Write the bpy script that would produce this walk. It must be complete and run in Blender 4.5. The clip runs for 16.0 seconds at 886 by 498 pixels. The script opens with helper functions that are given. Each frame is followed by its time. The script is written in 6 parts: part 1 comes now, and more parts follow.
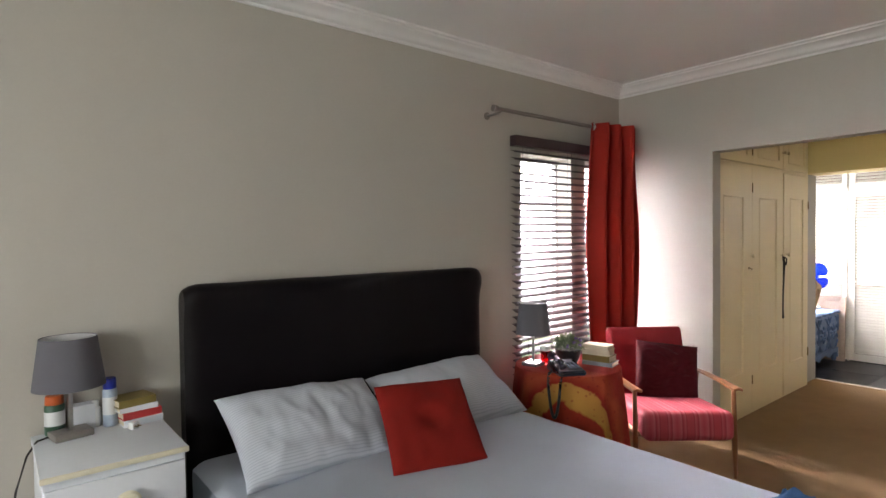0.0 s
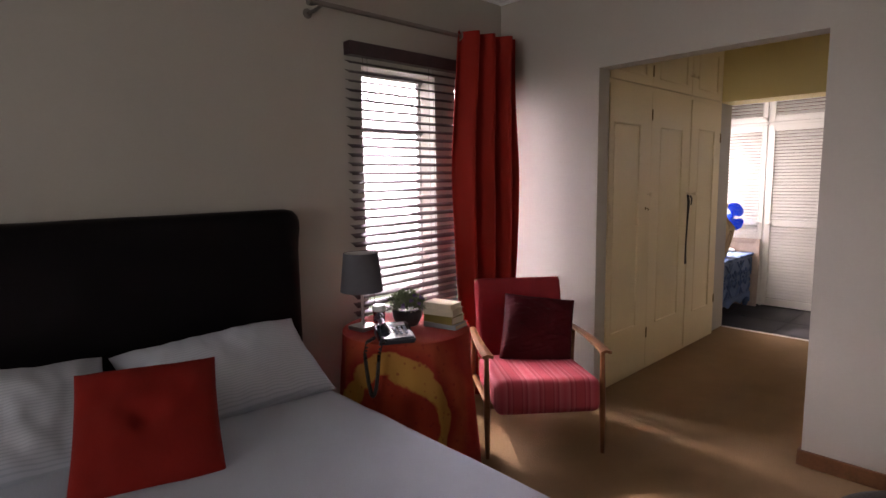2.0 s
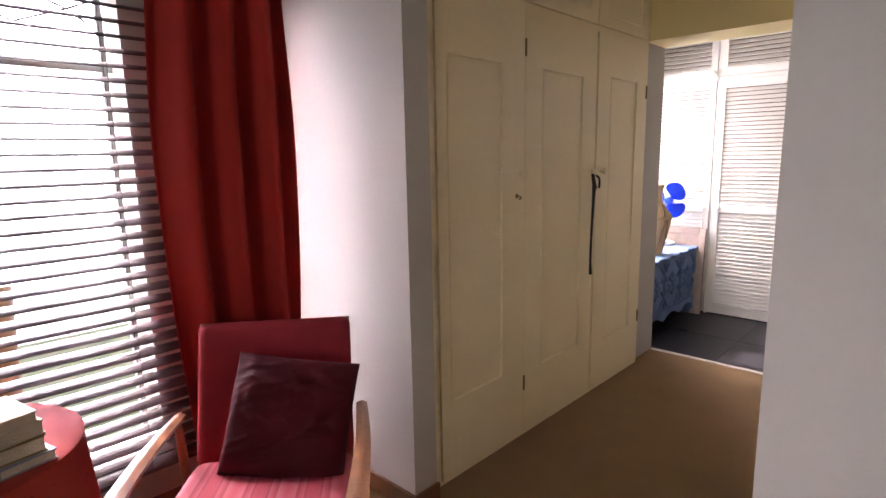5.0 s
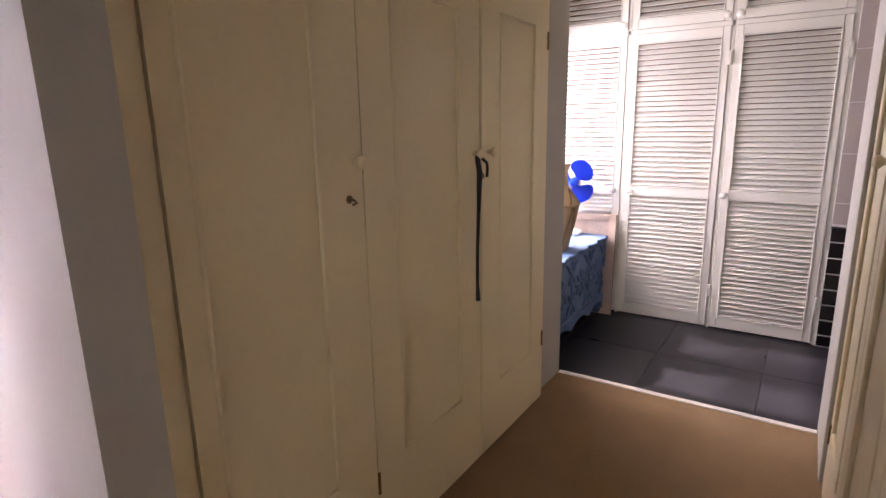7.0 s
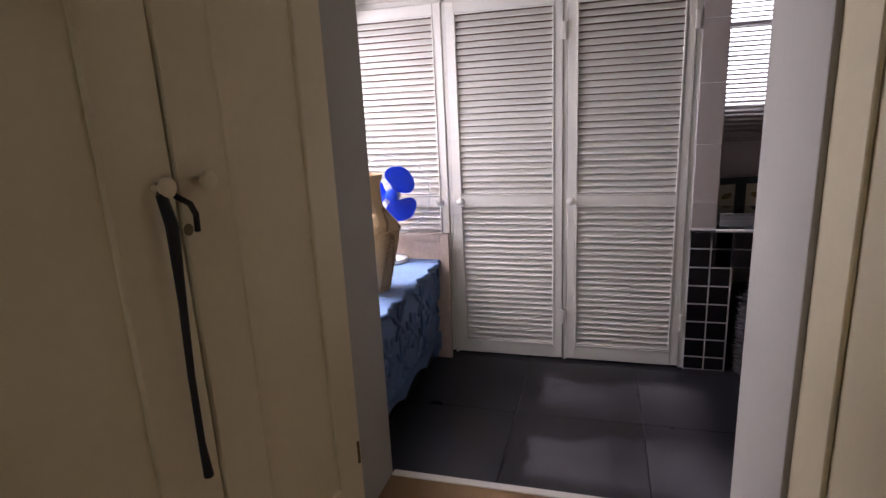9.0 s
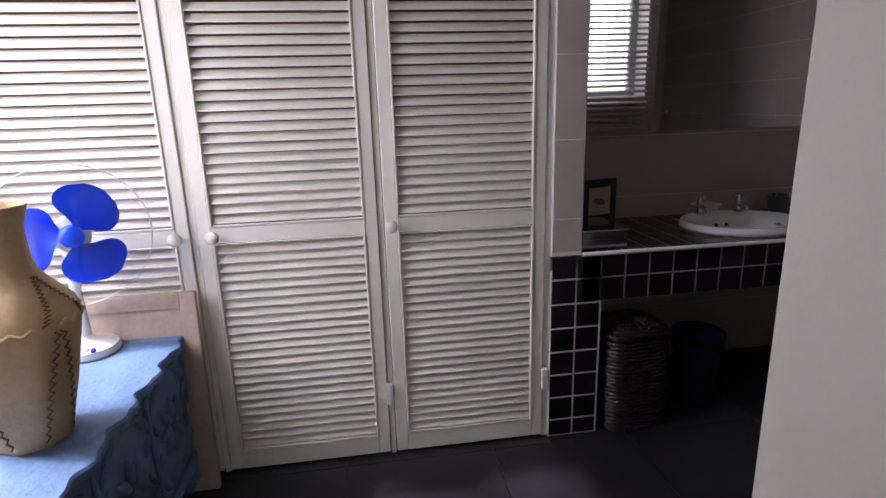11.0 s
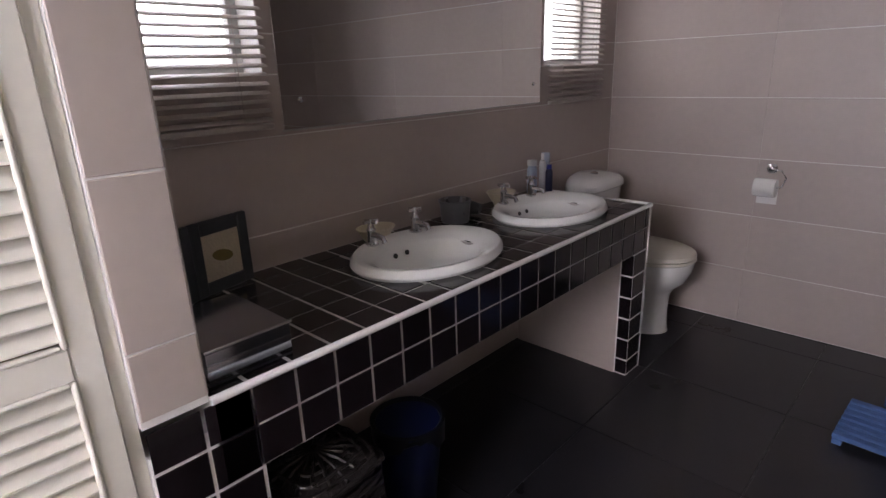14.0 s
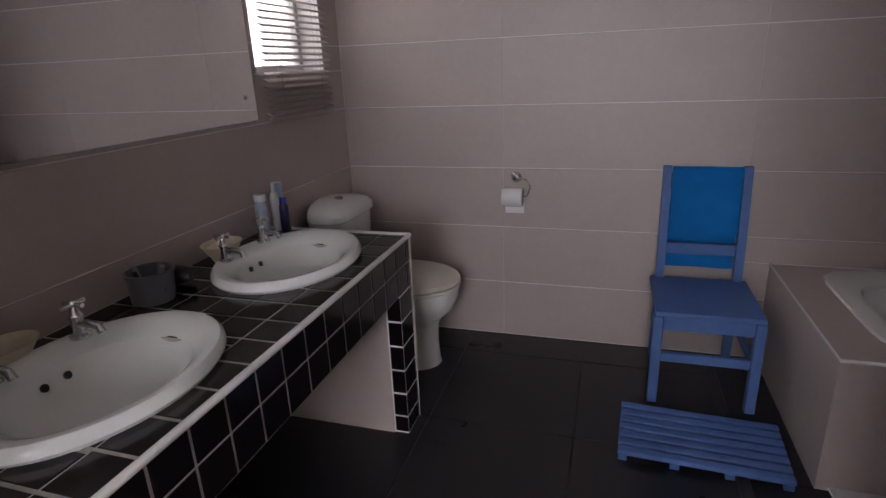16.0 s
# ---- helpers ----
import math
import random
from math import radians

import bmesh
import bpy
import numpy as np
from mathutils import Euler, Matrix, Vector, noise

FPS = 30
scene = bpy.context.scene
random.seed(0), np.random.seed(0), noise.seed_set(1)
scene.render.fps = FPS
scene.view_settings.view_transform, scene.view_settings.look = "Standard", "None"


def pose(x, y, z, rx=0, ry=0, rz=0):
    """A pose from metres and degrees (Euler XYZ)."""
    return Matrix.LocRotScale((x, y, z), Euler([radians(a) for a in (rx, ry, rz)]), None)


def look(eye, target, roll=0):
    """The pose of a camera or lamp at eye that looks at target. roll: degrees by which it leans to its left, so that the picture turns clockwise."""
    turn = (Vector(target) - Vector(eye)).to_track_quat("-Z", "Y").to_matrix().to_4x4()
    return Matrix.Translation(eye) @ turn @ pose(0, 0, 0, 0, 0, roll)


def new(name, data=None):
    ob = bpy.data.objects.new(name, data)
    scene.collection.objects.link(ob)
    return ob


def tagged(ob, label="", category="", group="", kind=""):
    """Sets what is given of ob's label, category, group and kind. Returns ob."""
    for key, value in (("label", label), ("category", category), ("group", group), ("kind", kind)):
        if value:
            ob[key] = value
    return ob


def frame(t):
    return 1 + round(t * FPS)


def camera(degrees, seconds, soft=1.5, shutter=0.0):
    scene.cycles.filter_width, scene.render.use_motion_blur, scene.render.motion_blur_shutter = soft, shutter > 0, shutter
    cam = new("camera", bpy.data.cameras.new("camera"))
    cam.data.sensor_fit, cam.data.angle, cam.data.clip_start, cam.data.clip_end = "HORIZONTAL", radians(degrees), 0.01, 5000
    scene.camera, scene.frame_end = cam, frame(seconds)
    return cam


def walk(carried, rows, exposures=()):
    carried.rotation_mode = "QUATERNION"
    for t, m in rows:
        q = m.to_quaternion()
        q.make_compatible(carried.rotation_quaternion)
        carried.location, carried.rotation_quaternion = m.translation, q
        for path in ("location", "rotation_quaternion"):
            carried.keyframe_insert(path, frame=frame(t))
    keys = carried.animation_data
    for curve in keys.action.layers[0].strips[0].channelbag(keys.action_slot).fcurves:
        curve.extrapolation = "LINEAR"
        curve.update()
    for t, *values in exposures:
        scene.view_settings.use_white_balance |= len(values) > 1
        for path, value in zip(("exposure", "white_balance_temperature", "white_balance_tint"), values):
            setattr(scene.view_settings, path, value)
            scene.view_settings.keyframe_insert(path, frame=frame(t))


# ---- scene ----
cam = camera(77.4, 16.0)
PATH = [
    (0, (-0.062, -0.304, 1.595), (1.204, 1.243, 1.547), -0.7),
    (0.5, (0.158, -0.29, 1.542), (1.458, 1.225, 1.424), -0.6),
    (1, (0.44, -0.302, 1.531), (1.77, 1.18, 1.345), -0.7),
    (1.5, (0.709, -0.319, 1.538), (2.059, 1.139, 1.311), -0.9),
    (2, (0.999, -0.258, 1.526), (2.368, 1.178, 1.275), -0.9),
    (2.5, (1.301, -0.208, 1.531), (2.68, 1.214, 1.256), -0.9),
    (3, (1.617, -0.163, 1.519), (3.007, 1.247, 1.239), -1.1),
    (3.5, (1.929, -0.125, 1.511), (3.325, 1.277, 1.216), -1.2),
    (4, (2.217, -0.063, 1.49), (3.625, 1.324, 1.189), -1.2),
    (6.3, (3.521, 0.447, 1.488), (5.029, 1.691, 1.066), -1.1),
    (6.5, (3.608, 0.494, 1.492), (5.143, 1.702, 1.063), -1.2),
    (7, (3.835, 0.612, 1.496), (5.459, 1.69, 1.048), -1.1),
    (7.5, (4.089, 0.699, 1.503), (5.782, 1.662, 1.049), -1.4),
    (8, (4.339, 0.783, 1.487), (6.09, 1.634, 1.03), -1.6),
    (8.5, (4.598, 0.856, 1.488), (6.404, 1.577, 1.022), -2.0),
    (8.7, (4.716, 0.887, 1.487), (6.547, 1.54, 1.017), -2.4),
    (10.8, (5.946, 1.162, 1.404), (7.819, 0.978, 0.913), -1.8),
    (11, (6.028, 1.184, 1.402), (7.884, 0.917, 0.911), -1.7),
    (11.5, (6.257, 1.185, 1.423), (8.117, 0.688, 0.88), -1.6),
    (12, (6.487, 1.135, 1.415), (8.272, 0.427, 0.858), -1.5),
    (12.5, (6.657, 1.066, 1.398), (8.363, 0.192, 0.829), -1.4),
    (13, (6.823, 0.983, 1.397), (8.425, -0.058, 0.806), -1.4),
    (13.5, (6.971, 0.857, 1.385), (8.425, -0.378, 0.785), -1.6),
    (14, (7.069, 0.695, 1.399), (8.383, -0.684, 0.79), -2.0),
    (14.5, (7.168, 0.576, 1.404), (8.326, -0.934, 0.788), -2.0),
    (15, (7.258, 0.467, 1.423), (8.215, -1.174, 0.798), -2.1),
    (15.5, (7.314, 0.356, 1.411), (8.07, -1.388, 0.79), -2.0),
    (16, (7.318, 0.211, 1.418), (7.886, -1.599, 0.787), -2.4),
]
EXPOSURES = [(0, 2.65, 6800, 20), (0.5, 2.65, 6850, 22), (1.0, 2.25, 6900, 25), (1.5, 1.95, 7000, 29), (2.0, 1.6, 7100, 32), (2.5, 1.5, 7100, 34), (3.0, 1.7, 7000, 33), (3.5, 1.98, 6950, 33), (4.0, 2.28, 6850, 31), (6.5, 2.0, 6650, 33), (7.5, 1.75, 6800, 35), (8.5, 1.0, 6500, 32), (11.0, 0.9, 6200, 26), (11.5, 1.05, 6350, 25), (12.5, 1.05, 6400, 25), (13.0, 1.3, 6500, 26), (14.0, 2.05, 6550, 25), (14.5, 2.2, 6500, 24), (15.0, 2.2, 6500, 24), (16, 1.8, 6500, 25)]
walk(cam, [(t, look(eye, target, roll)) for t, eye, target, roll in PATH], EXPOSURES)

# ---- world, sun and window light ----

world = bpy.data.worlds.new("sky")
scene.world = world
world.use_nodes = True
wn = world.node_tree.nodes
sky = wn.new("ShaderNodeTexSky")
sky.sky_type = "NISHITA"
sky.sun_disc = False
sky.sun_elevation, sky.sun_rotation = radians(44), radians(-2)
world.node_tree.links.new(sky.outputs[0], wn["Background"].inputs[0])
wn["Background"].inputs[1].default_value = 0.06


def sun_lamp(strength, angle, direction):
    data = bpy.data.lights.new("sun", "SUN")
    data.energy, data.angle, data.color = strength, radians(angle), (1.0, 0.96, 0.9)
    ob = new("sun", data)
    ob.matrix_world = look((0, 0, 12), Vector((0, 0, 12)) + Vector(direction))
    return ob


def window_light(name, place, target, wide, high, watts, colour, spread=180):
    data = bpy.data.lights.new(name, "AREA")
    data.shape, data.size, data.size_y = "RECTANGLE", wide, high
    data.energy, data.color, data.spread = watts, colour, radians(spread)
    ob = new(name, data)
    ob.matrix_world = look(place, target)
    return ob


sun_lamp(5.0, 2.5, (-0.03, -0.72, -0.70))
DAY = (0.93, 0.97, 1.0)
window_light("bedroom_window_light", (3.74, 3.08, 1.7), (3.70, 0.6, 0.25), 1.56, 1.9, 54, (0.90, 0.93, 1.0), 115)
window_light("west_window_light", (-2.45, 0.3, 1.55), (3.0, 0.5, 1.0), 2.0, 1.3, 11.0, (0.90, 1.0, 0.96))
window_light("bath_north_light", (7.45, 2.595, 1.58), (7.6, 1.0, 0.42), 0.9, 1.15, 13.5, DAY)
window_light("vanity_light_a", (8.98, 0.05, 1.9), (6.0, 0.0, 0.9), 0.5, 0.9, 1.5, DAY)
window_light("vanity_light_b", (8.98, -2.02, 1.9), (6.0, -1.9, 0.9), 0.5, 0.9, 0.75, (1.0, 0.93, 0.8))

# ---- materials ----


def material(name, colour, rough=0.6, metal=0.0, scale=6.0, vary=0.12, bump=0.1, bump_scale=120.0, piece=0.0, spec=0.5, colour2=None):
    """A painted, tiled or woven surface: broad and fine variation, fine relief, and a shade of its own for each piece."""
    m = bpy.data.materials.new(name)
    m.use_nodes = True
    n, l = m.node_tree.nodes, m.node_tree.links
    b = n["Principled BSDF"]
    tc = n.new("ShaderNodeTexCoord")
    big, fine = n.new("ShaderNodeTexNoise"), n.new("ShaderNodeTexNoise")
    big.inputs["Scale"].default_value, big.inputs["Detail"].default_value = scale, 5
    fine.inputs["Scale"].default_value, fine.inputs["Detail"].default_value = bump_scale, 4
    place_ = tc.outputs["Object"]
    if piece:
        own, spread = n.new("ShaderNodeObjectInfo"), n.new("ShaderNodeVectorMath")
        spread.operation = "MULTIPLY_ADD"
        spread.inputs[1].default_value = (37.0, 53.0, 29.0)
        l.new(own.outputs["Random"], spread.inputs[0])
        l.new(place_, spread.inputs[2])
        place_ = spread.outputs[0]
    l.new(place_, big.inputs["Vector"])
    l.new(place_, fine.inputs["Vector"])
    ramp = n.new("ShaderNodeValToRGB")
    dark = colour2 or tuple(c * (1 - 2 * vary) for c in colour)
    ramp.color_ramp.elements[0].position, ramp.color_ramp.elements[1].position = 0.3, 0.7
    ramp.color_ramp.elements[0].color, ramp.color_ramp.elements[1].color = (*dark, 1), (*colour, 1)
    mixer = n.new("ShaderNodeMath")
    mixer.operation = "MULTIPLY_ADD"
    mixer.inputs[1].default_value = 0.35
    l.new(fine.outputs[0], mixer.inputs[0])
    sub = n.new("ShaderNodeMath")
    sub.operation = "MULTIPLY"
    sub.inputs[1].default_value = 0.65
    l.new(big.outputs[0], sub.inputs[0])
    l.new(sub.outputs[0], mixer.inputs[2])
    l.new(mixer.outputs[0], ramp.inputs[0])
    last = ramp.outputs[0]
    if piece:
        info, mul, hsv = n.new("ShaderNodeObjectInfo"), n.new("ShaderNodeMath"), n.new("ShaderNodeHueSaturation")
        mul.operation = "MULTIPLY_ADD"
        mul.inputs[1].default_value, mul.inputs[2].default_value = 2 * piece, 1 - piece
        l.new(info.outputs["Random"], mul.inputs[0])
        l.new(mul.outputs[0], hsv.inputs["Value"])
        l.new(last, hsv.inputs["Color"])
        last = hsv.outputs[0]
    l.new(last, b.inputs["Base Color"])
    rr = n.new("ShaderNodeMath")
    rr.operation = "MULTIPLY_ADD"
    rr.inputs[1].default_value, rr.inputs[2].default_value = 0.2, max(0.02, rough - 0.1)
    l.new(big.outputs[0], rr.inputs[0])
    l.new(rr.outputs[0], b.inputs["Roughness"])
    b.inputs["Metallic"].default_value = metal
    b.inputs["Specular IOR Level"].default_value = spec
    if bump:
        bp = n.new("ShaderNodeBump")
        bp.inputs["Strength"].default_value, bp.inputs["Distance"].default_value = bump, 0.01
        l.new(fine.outputs[0], bp.inputs["Height"])
        l.new(bp.outputs[0], b.inputs["Normal"])
    return m


def striped(name, stops, axis, period, rough=0.85, wobble=0.0, bump=0.25, bump_scale=300.0):
    """Cloth with woven stripes across one axis of the thing; stops: (position in the repeat, colour)."""
    m = material(name, stops[0][1], rough, bump=bump, bump_scale=bump_scale)
    n, l = m.node_tree.nodes, m.node_tree.links
    b = n["Principled BSDF"]
    tc, sep, mod, ramp = n.new("ShaderNodeTexCoord"), n.new("ShaderNodeSeparateXYZ"), n.new("ShaderNodeMath"), n.new("ShaderNodeValToRGB")
    noise_node, add = n.new("ShaderNodeTexNoise"), n.new("ShaderNodeMath")
    noise_node.inputs["Scale"].default_value = 5
    add.operation, add.inputs[1].default_value = "MULTIPLY_ADD", wobble
    l.new(tc.outputs["Object"], sep.inputs[0])
    l.new(tc.outputs["Object"], noise_node.inputs["Vector"])
    l.new(noise_node.outputs[0], add.inputs[0])
    l.new(sep.outputs[axis], add.inputs[2])
    mod.operation, mod.inputs[1].default_value = "PINGPONG", period
    l.new(add.outputs[0], mod.inputs[0])
    div = n.new("ShaderNodeMath")
    div.operation, div.inputs[1].default_value = "DIVIDE", period
    l.new(mod.outputs[0], div.inputs[0])
    l.new(div.outputs[0], ramp.inputs[0])
    els = ramp.color_ramp.elements
    while len(els) < len(stops):
        els.new(0.5)
    for e, (p, c) in zip(els, stops):
        e.position, e.color = p, (*c, 1)
    l.new(ramp.outputs[0], b.inputs["Base Color"])
    return m


def glass(name, colour=(1, 1, 1), rough=0.0):
    m = bpy.data.materials.new(name)
    m.use_nodes = True
    b = m.node_tree.nodes["Principled BSDF"]
    b.inputs["Base Color"].default_value = (*colour, 1)
    b.inputs["Transmission Weight"].default_value, b.inputs["Roughness"].default_value, b.inputs["IOR"].default_value = 1, rough, 1.45
    return m


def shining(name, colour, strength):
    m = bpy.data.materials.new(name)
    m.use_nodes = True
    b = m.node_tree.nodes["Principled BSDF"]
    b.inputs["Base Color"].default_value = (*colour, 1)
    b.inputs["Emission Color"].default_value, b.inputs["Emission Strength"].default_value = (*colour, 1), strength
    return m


WALL = material("greige_wall_paint", (0.47, 0.445, 0.395), 0.75, scale=1.5, vary=0.03, bump=0.06, bump_scale=60)
CREAM = material("cream_gloss_paint", (0.80, 0.685, 0.45), 0.38, scale=2.5, vary=0.04, bump=0.04, bump_scale=40)
# Cream paint with the yellow light on it mixed into the colour.
YELLOWLIT = material("yellow_lit_cream_paint", (0.74, 0.60, 0.27), 0.7, scale=2, vary=0.03, bump=0.05, bump_scale=60)
WHITE = material("white_ceiling_paint", (0.78, 0.78, 0.77), 0.8, scale=2, vary=0.02, bump=0.05, bump_scale=80)
LOUVRE = material("white_louvre_paint", (0.80, 0.765, 0.69), 0.42, scale=4, vary=0.04, bump=0.04, bump_scale=60, piece=0.03)
CARPET = material("tan_loop_carpet", (0.325, 0.21, 0.113), 0.95, scale=5, vary=0.1, bump=0.9, bump_scale=170, spec=0.1)
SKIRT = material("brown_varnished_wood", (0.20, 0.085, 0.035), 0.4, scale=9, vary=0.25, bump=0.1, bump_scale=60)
FLOORTILE = material("dark_grey_floor_tile", (0.025, 0.0235, 0.0285), 0.31, scale=2.6, vary=0.28, bump=0.0, piece=0.08)
FLOORGROUT = material("dark_grout", (0.05, 0.05, 0.053), 0.9)
WALLTILE = material("greige_wall_tile", (0.50, 0.425, 0.39), 0.42, scale=1.6, vary=0.06, bump=0.03, bump_scale=30, piece=0.035)
GREYGROUT = material("worn_grey_grout", (0.54, 0.51, 0.48), 0.85, scale=6, vary=0.16)
GROUT = material("white_grout", (0.82, 0.80, 0.78), 0.85, scale=20, vary=0.08)
BLACKTILE = material("black_glazed_tile", (0.013, 0.009, 0.011), 0.14, scale=8, vary=0.2, bump=0.03, bump_scale=12, piece=0.25)
PORCELAIN = material("white_porcelain", (0.80, 0.80, 0.78), 0.12, scale=4, vary=0.01, bump=0)
CHROME = material("chrome", (0.75, 0.76, 0.78), 0.14, metal=1.0, bump=0)
BRASS = material("aged_brass", (0.25, 0.17, 0.07), 0.4, metal=0.8, bump=0.1)
LEATHER = material("black_brown_leather", (0.007, 0.005, 0.006), 0.38, scale=3, vary=0.2, bump=0.15, bump_scale=220, spec=0.14)
LINEN = material("pale_grey_bed_linen", (0.48, 0.525, 0.60), 0.9, scale=3, vary=0.05, bump=0.35, bump_scale=240, spec=0.15)
PILLOW = striped("striped_pillow_linen", [(0.0, (0.54, 0.57, 0.63)), (0.55, (0.54, 0.57, 0.63)), (0.75, (0.43, 0.47, 0.53)), (1.0, (0.43, 0.47, 0.53))], 2, 0.0062)
REDCLOTH = material("brick_red_cotton", (0.25, 0.015, 0.010), 0.85, scale=8, vary=0.12, bump=0.35, bump_scale=320, spec=0.15)
CURTAIN = material("red_curtain_cloth", (0.36, 0.024, 0.015), 0.8, scale=5, vary=0.12, bump=0.3, bump_scale=300, spec=0.2)
WINE = material("wine_red_satin", (0.085, 0.006, 0.011), 0.58, scale=7, vary=0.2, bump=0.3, bump_scale=200, spec=0.15)
REDPLAIN = material("red_upholstery", (0.36, 0.035, 0.045), 0.85, scale=9, vary=0.12, bump=0.4, bump_scale=350, spec=0.15)
REDSTRIPE = striped("red_striped_upholstery", [(0.0, (0.42, 0.045, 0.065)), (0.22, (0.42, 0.045, 0.065)), (0.30, (0.30, 0.025, 0.04)), (0.36, (0.46, 0.09, 0.11)), (0.50, (0.40, 0.045, 0.065)), (0.60, (0.29, 0.025, 0.04)), (0.68, (0.47, 0.10, 0.12)), (1.0, (0.42, 0.045, 0.065))], 0, 0.085, bump_scale=350)
TEAK = material("teak", (0.30, 0.12, 0.045), 0.38, scale=14, vary=0.22, bump=0.1, bump_scale=80)
BLUEPAINT = material("blue_chalk_paint", (0.085, 0.175, 0.42), 0.6, scale=9, vary=0.14, bump=0.2, bump_scale=70)
CHESTBLUE = material("pale_blue_distressed_paint", (0.135, 0.235, 0.44), 0.5, scale=7, vary=0.24, bump=0.25, bump_scale=50)
TOWEL = material("turquoise_terry", (0.004, 0.22, 0.62), 0.95, scale=12, vary=0.1, bump=0.8, bump_scale=400, spec=0.1)
FANBLUE = material("translucent_blue_plastic", (0.006, 0.075, 0.80), 0.25, scale=3, vary=0.05, bump=0)
PLASTIC = material("white_plastic", (0.72, 0.73, 0.73), 0.35, vary=0.03, bump=0)
STRAW = material("tan_woven_palm", (0.60, 0.43, 0.24), 0.75, scale=7, vary=0.14, bump=0.3, bump_scale=60)
STITCH = material("dark_palm_stitching", (0.24, 0.14, 0.06), 0.8, scale=20, vary=0.2, bump=0.3)
PANELWOOD = material("whitewashed_wood", (0.55, 0.42, 0.34), 0.6, scale=12, vary=0.15, bump=0.2, bump_scale=60)
BLINDWOOD = material("dark_brown_wood_slat", (0.06, 0.032, 0.036), 0.35, scale=12, vary=0.2, bump=0.06, bump_scale=60, piece=0.15)
PALEBLIND = material("pale_grey_blind_slat", (0.50, 0.45, 0.41), 0.4, scale=12, vary=0.05, bump=0, piece=0.05)
CORD = material("dark_cord", (0.015, 0.010, 0.010), 0.7, bump=0.2)
GREYSHADE = material("grey_lampshade_cloth", (0.125, 0.122, 0.14), 0.9, scale=8, vary=0.06, bump=0.3, bump_scale=300)
SHADELINING = material("white_shade_lining", (0.72, 0.72, 0.72), 0.8, bump=0)
NICKEL = material("brushed_nickel", (0.55, 0.54, 0.52), 0.3, metal=1.0, bump=0.05)
DARKWICKER = material("black_wicker", (0.020, 0.016, 0.015), 0.3, scale=20, vary=0.3, bump=0.5, bump_scale=90)
BINBLUE = material("navy_plastic", (0.009, 0.016, 0.075), 0.35, vary=0.05, bump=0)
BLACKPLASTIC = material("black_plastic", (0.010, 0.011, 0.014), 0.3, vary=0.05, bump=0)
PHONEBLUE = material("blue_black_plastic", (0.008, 0.013, 0.026), 0.28, vary=0.05, bump=0)
PHONEKEY = material("slate_blue_keys", (0.14, 0.19, 0.28), 0.4, bump=0)
KEYGREY = material("grey_keys", (0.32, 0.36, 0.42), 0.4, bump=0)
PAPER = material("cream_paper", (0.66, 0.57, 0.42), 0.9, scale=30, vary=0.08, bump=0.5, bump_scale=150)
LEAF = material("dusty_green_leaf", (0.22, 0.28, 0.14), 0.6, scale=14, vary=0.2, bump=0.1, piece=0.2)
LILAC = material("lilac_flower", (0.20, 0.13, 0.30), 0.7, scale=14, vary=0.2, bump=0.1)
STONEPOT = material("dark_glazed_pot", (0.045, 0.05, 0.055), 0.45, scale=18, vary=0.3, bump=0.3, bump_scale=60)
MUGGREY = material("smoke_grey_plastic", (0.13, 0.13, 0.14), 0.3, vary=0.05, bump=0)
SEATWHITE = material("off_white_seat_plastic", (0.72, 0.69, 0.60), 0.3, vary=0.03, bump=0)
MIRROR = material("silvered_mirror", (0.80, 0.81, 0.80), 0.02, metal=1.0, bump=0, vary=0.0)
MIRROR.node_tree.nodes["Principled BSDF"].inputs["Roughness"].default_value = 0.01
for lk in list(MIRROR.node_tree.links):
    if lk.to_socket.name == "Roughness":
        MIRROR.node_tree.links.remove(lk)
GLASS = glass("clear_glass")
TINTED = glass("red_glass", (0.35, 0.02, 0.02))
NIGHTWHITE = material("white_painted_wood", (0.72, 0.75, 0.79), 0.5, scale=4, vary=0.04, bump=0.05, bump_scale=50)
EDGECREAM = material("cream_edge_band", (0.74, 0.69, 0.53), 0.5, vary=0.05, bump=0.05)
CREAMSOAP = material("cream_ceramic", (0.62, 0.55, 0.40), 0.3, vary=0.05, bump=0)
REDPAPER = material("red_book_cover", (0.45, 0.03, 0.03), 0.5, vary=0.08, bump=0.05)
OLIVEPAPER = material("olive_book_cover", (0.22, 0.16, 0.04), 0.5, vary=0.1, bump=0.05)
GREYPAPER = material("grey_book_cover", (0.30, 0.31, 0.34), 0.5, vary=0.1, bump=0.05)
CANGREEN = material("dark_green_can", (0.03, 0.09, 0.05), 0.35, vary=0.1, bump=0)
CANORANGE = material("orange_can_top", (0.65, 0.12, 0.02), 0.35, vary=0.1, bump=0)
CANBLUE = material("blue_can_cap", (0.01, 0.03, 0.35), 0.3, vary=0.05, bump=0)
CANPALE = material("pale_blue_can", (0.45, 0.55, 0.68), 0.3, scale=20, vary=0.15, bump=0)
THROW = material("denim_blue_throw", (0.07, 0.16, 0.34), 0.9, scale=6, vary=0.15, bump=0.5, bump_scale=250, spec=0.1)
STEEL = material("painted_steel_frame", (0.50, 0.50, 0.48), 0.5, vary=0.05, bump=0.05)
FOLIAGE = material("garden_leaves", (0.10, 0.15, 0.05), 0.7, scale=3, vary=0.3, bump=0)
BOXGLASS = material("mirrored_box_glass", (0.52, 0.55, 0.60), 0.12, metal=1.0, vary=0.05, bump=0)
FRAMEGREY = material("dark_grey_frame", (0.035, 0.040, 0.045), 0.5, scale=20, vary=0.15, bump=0.1)
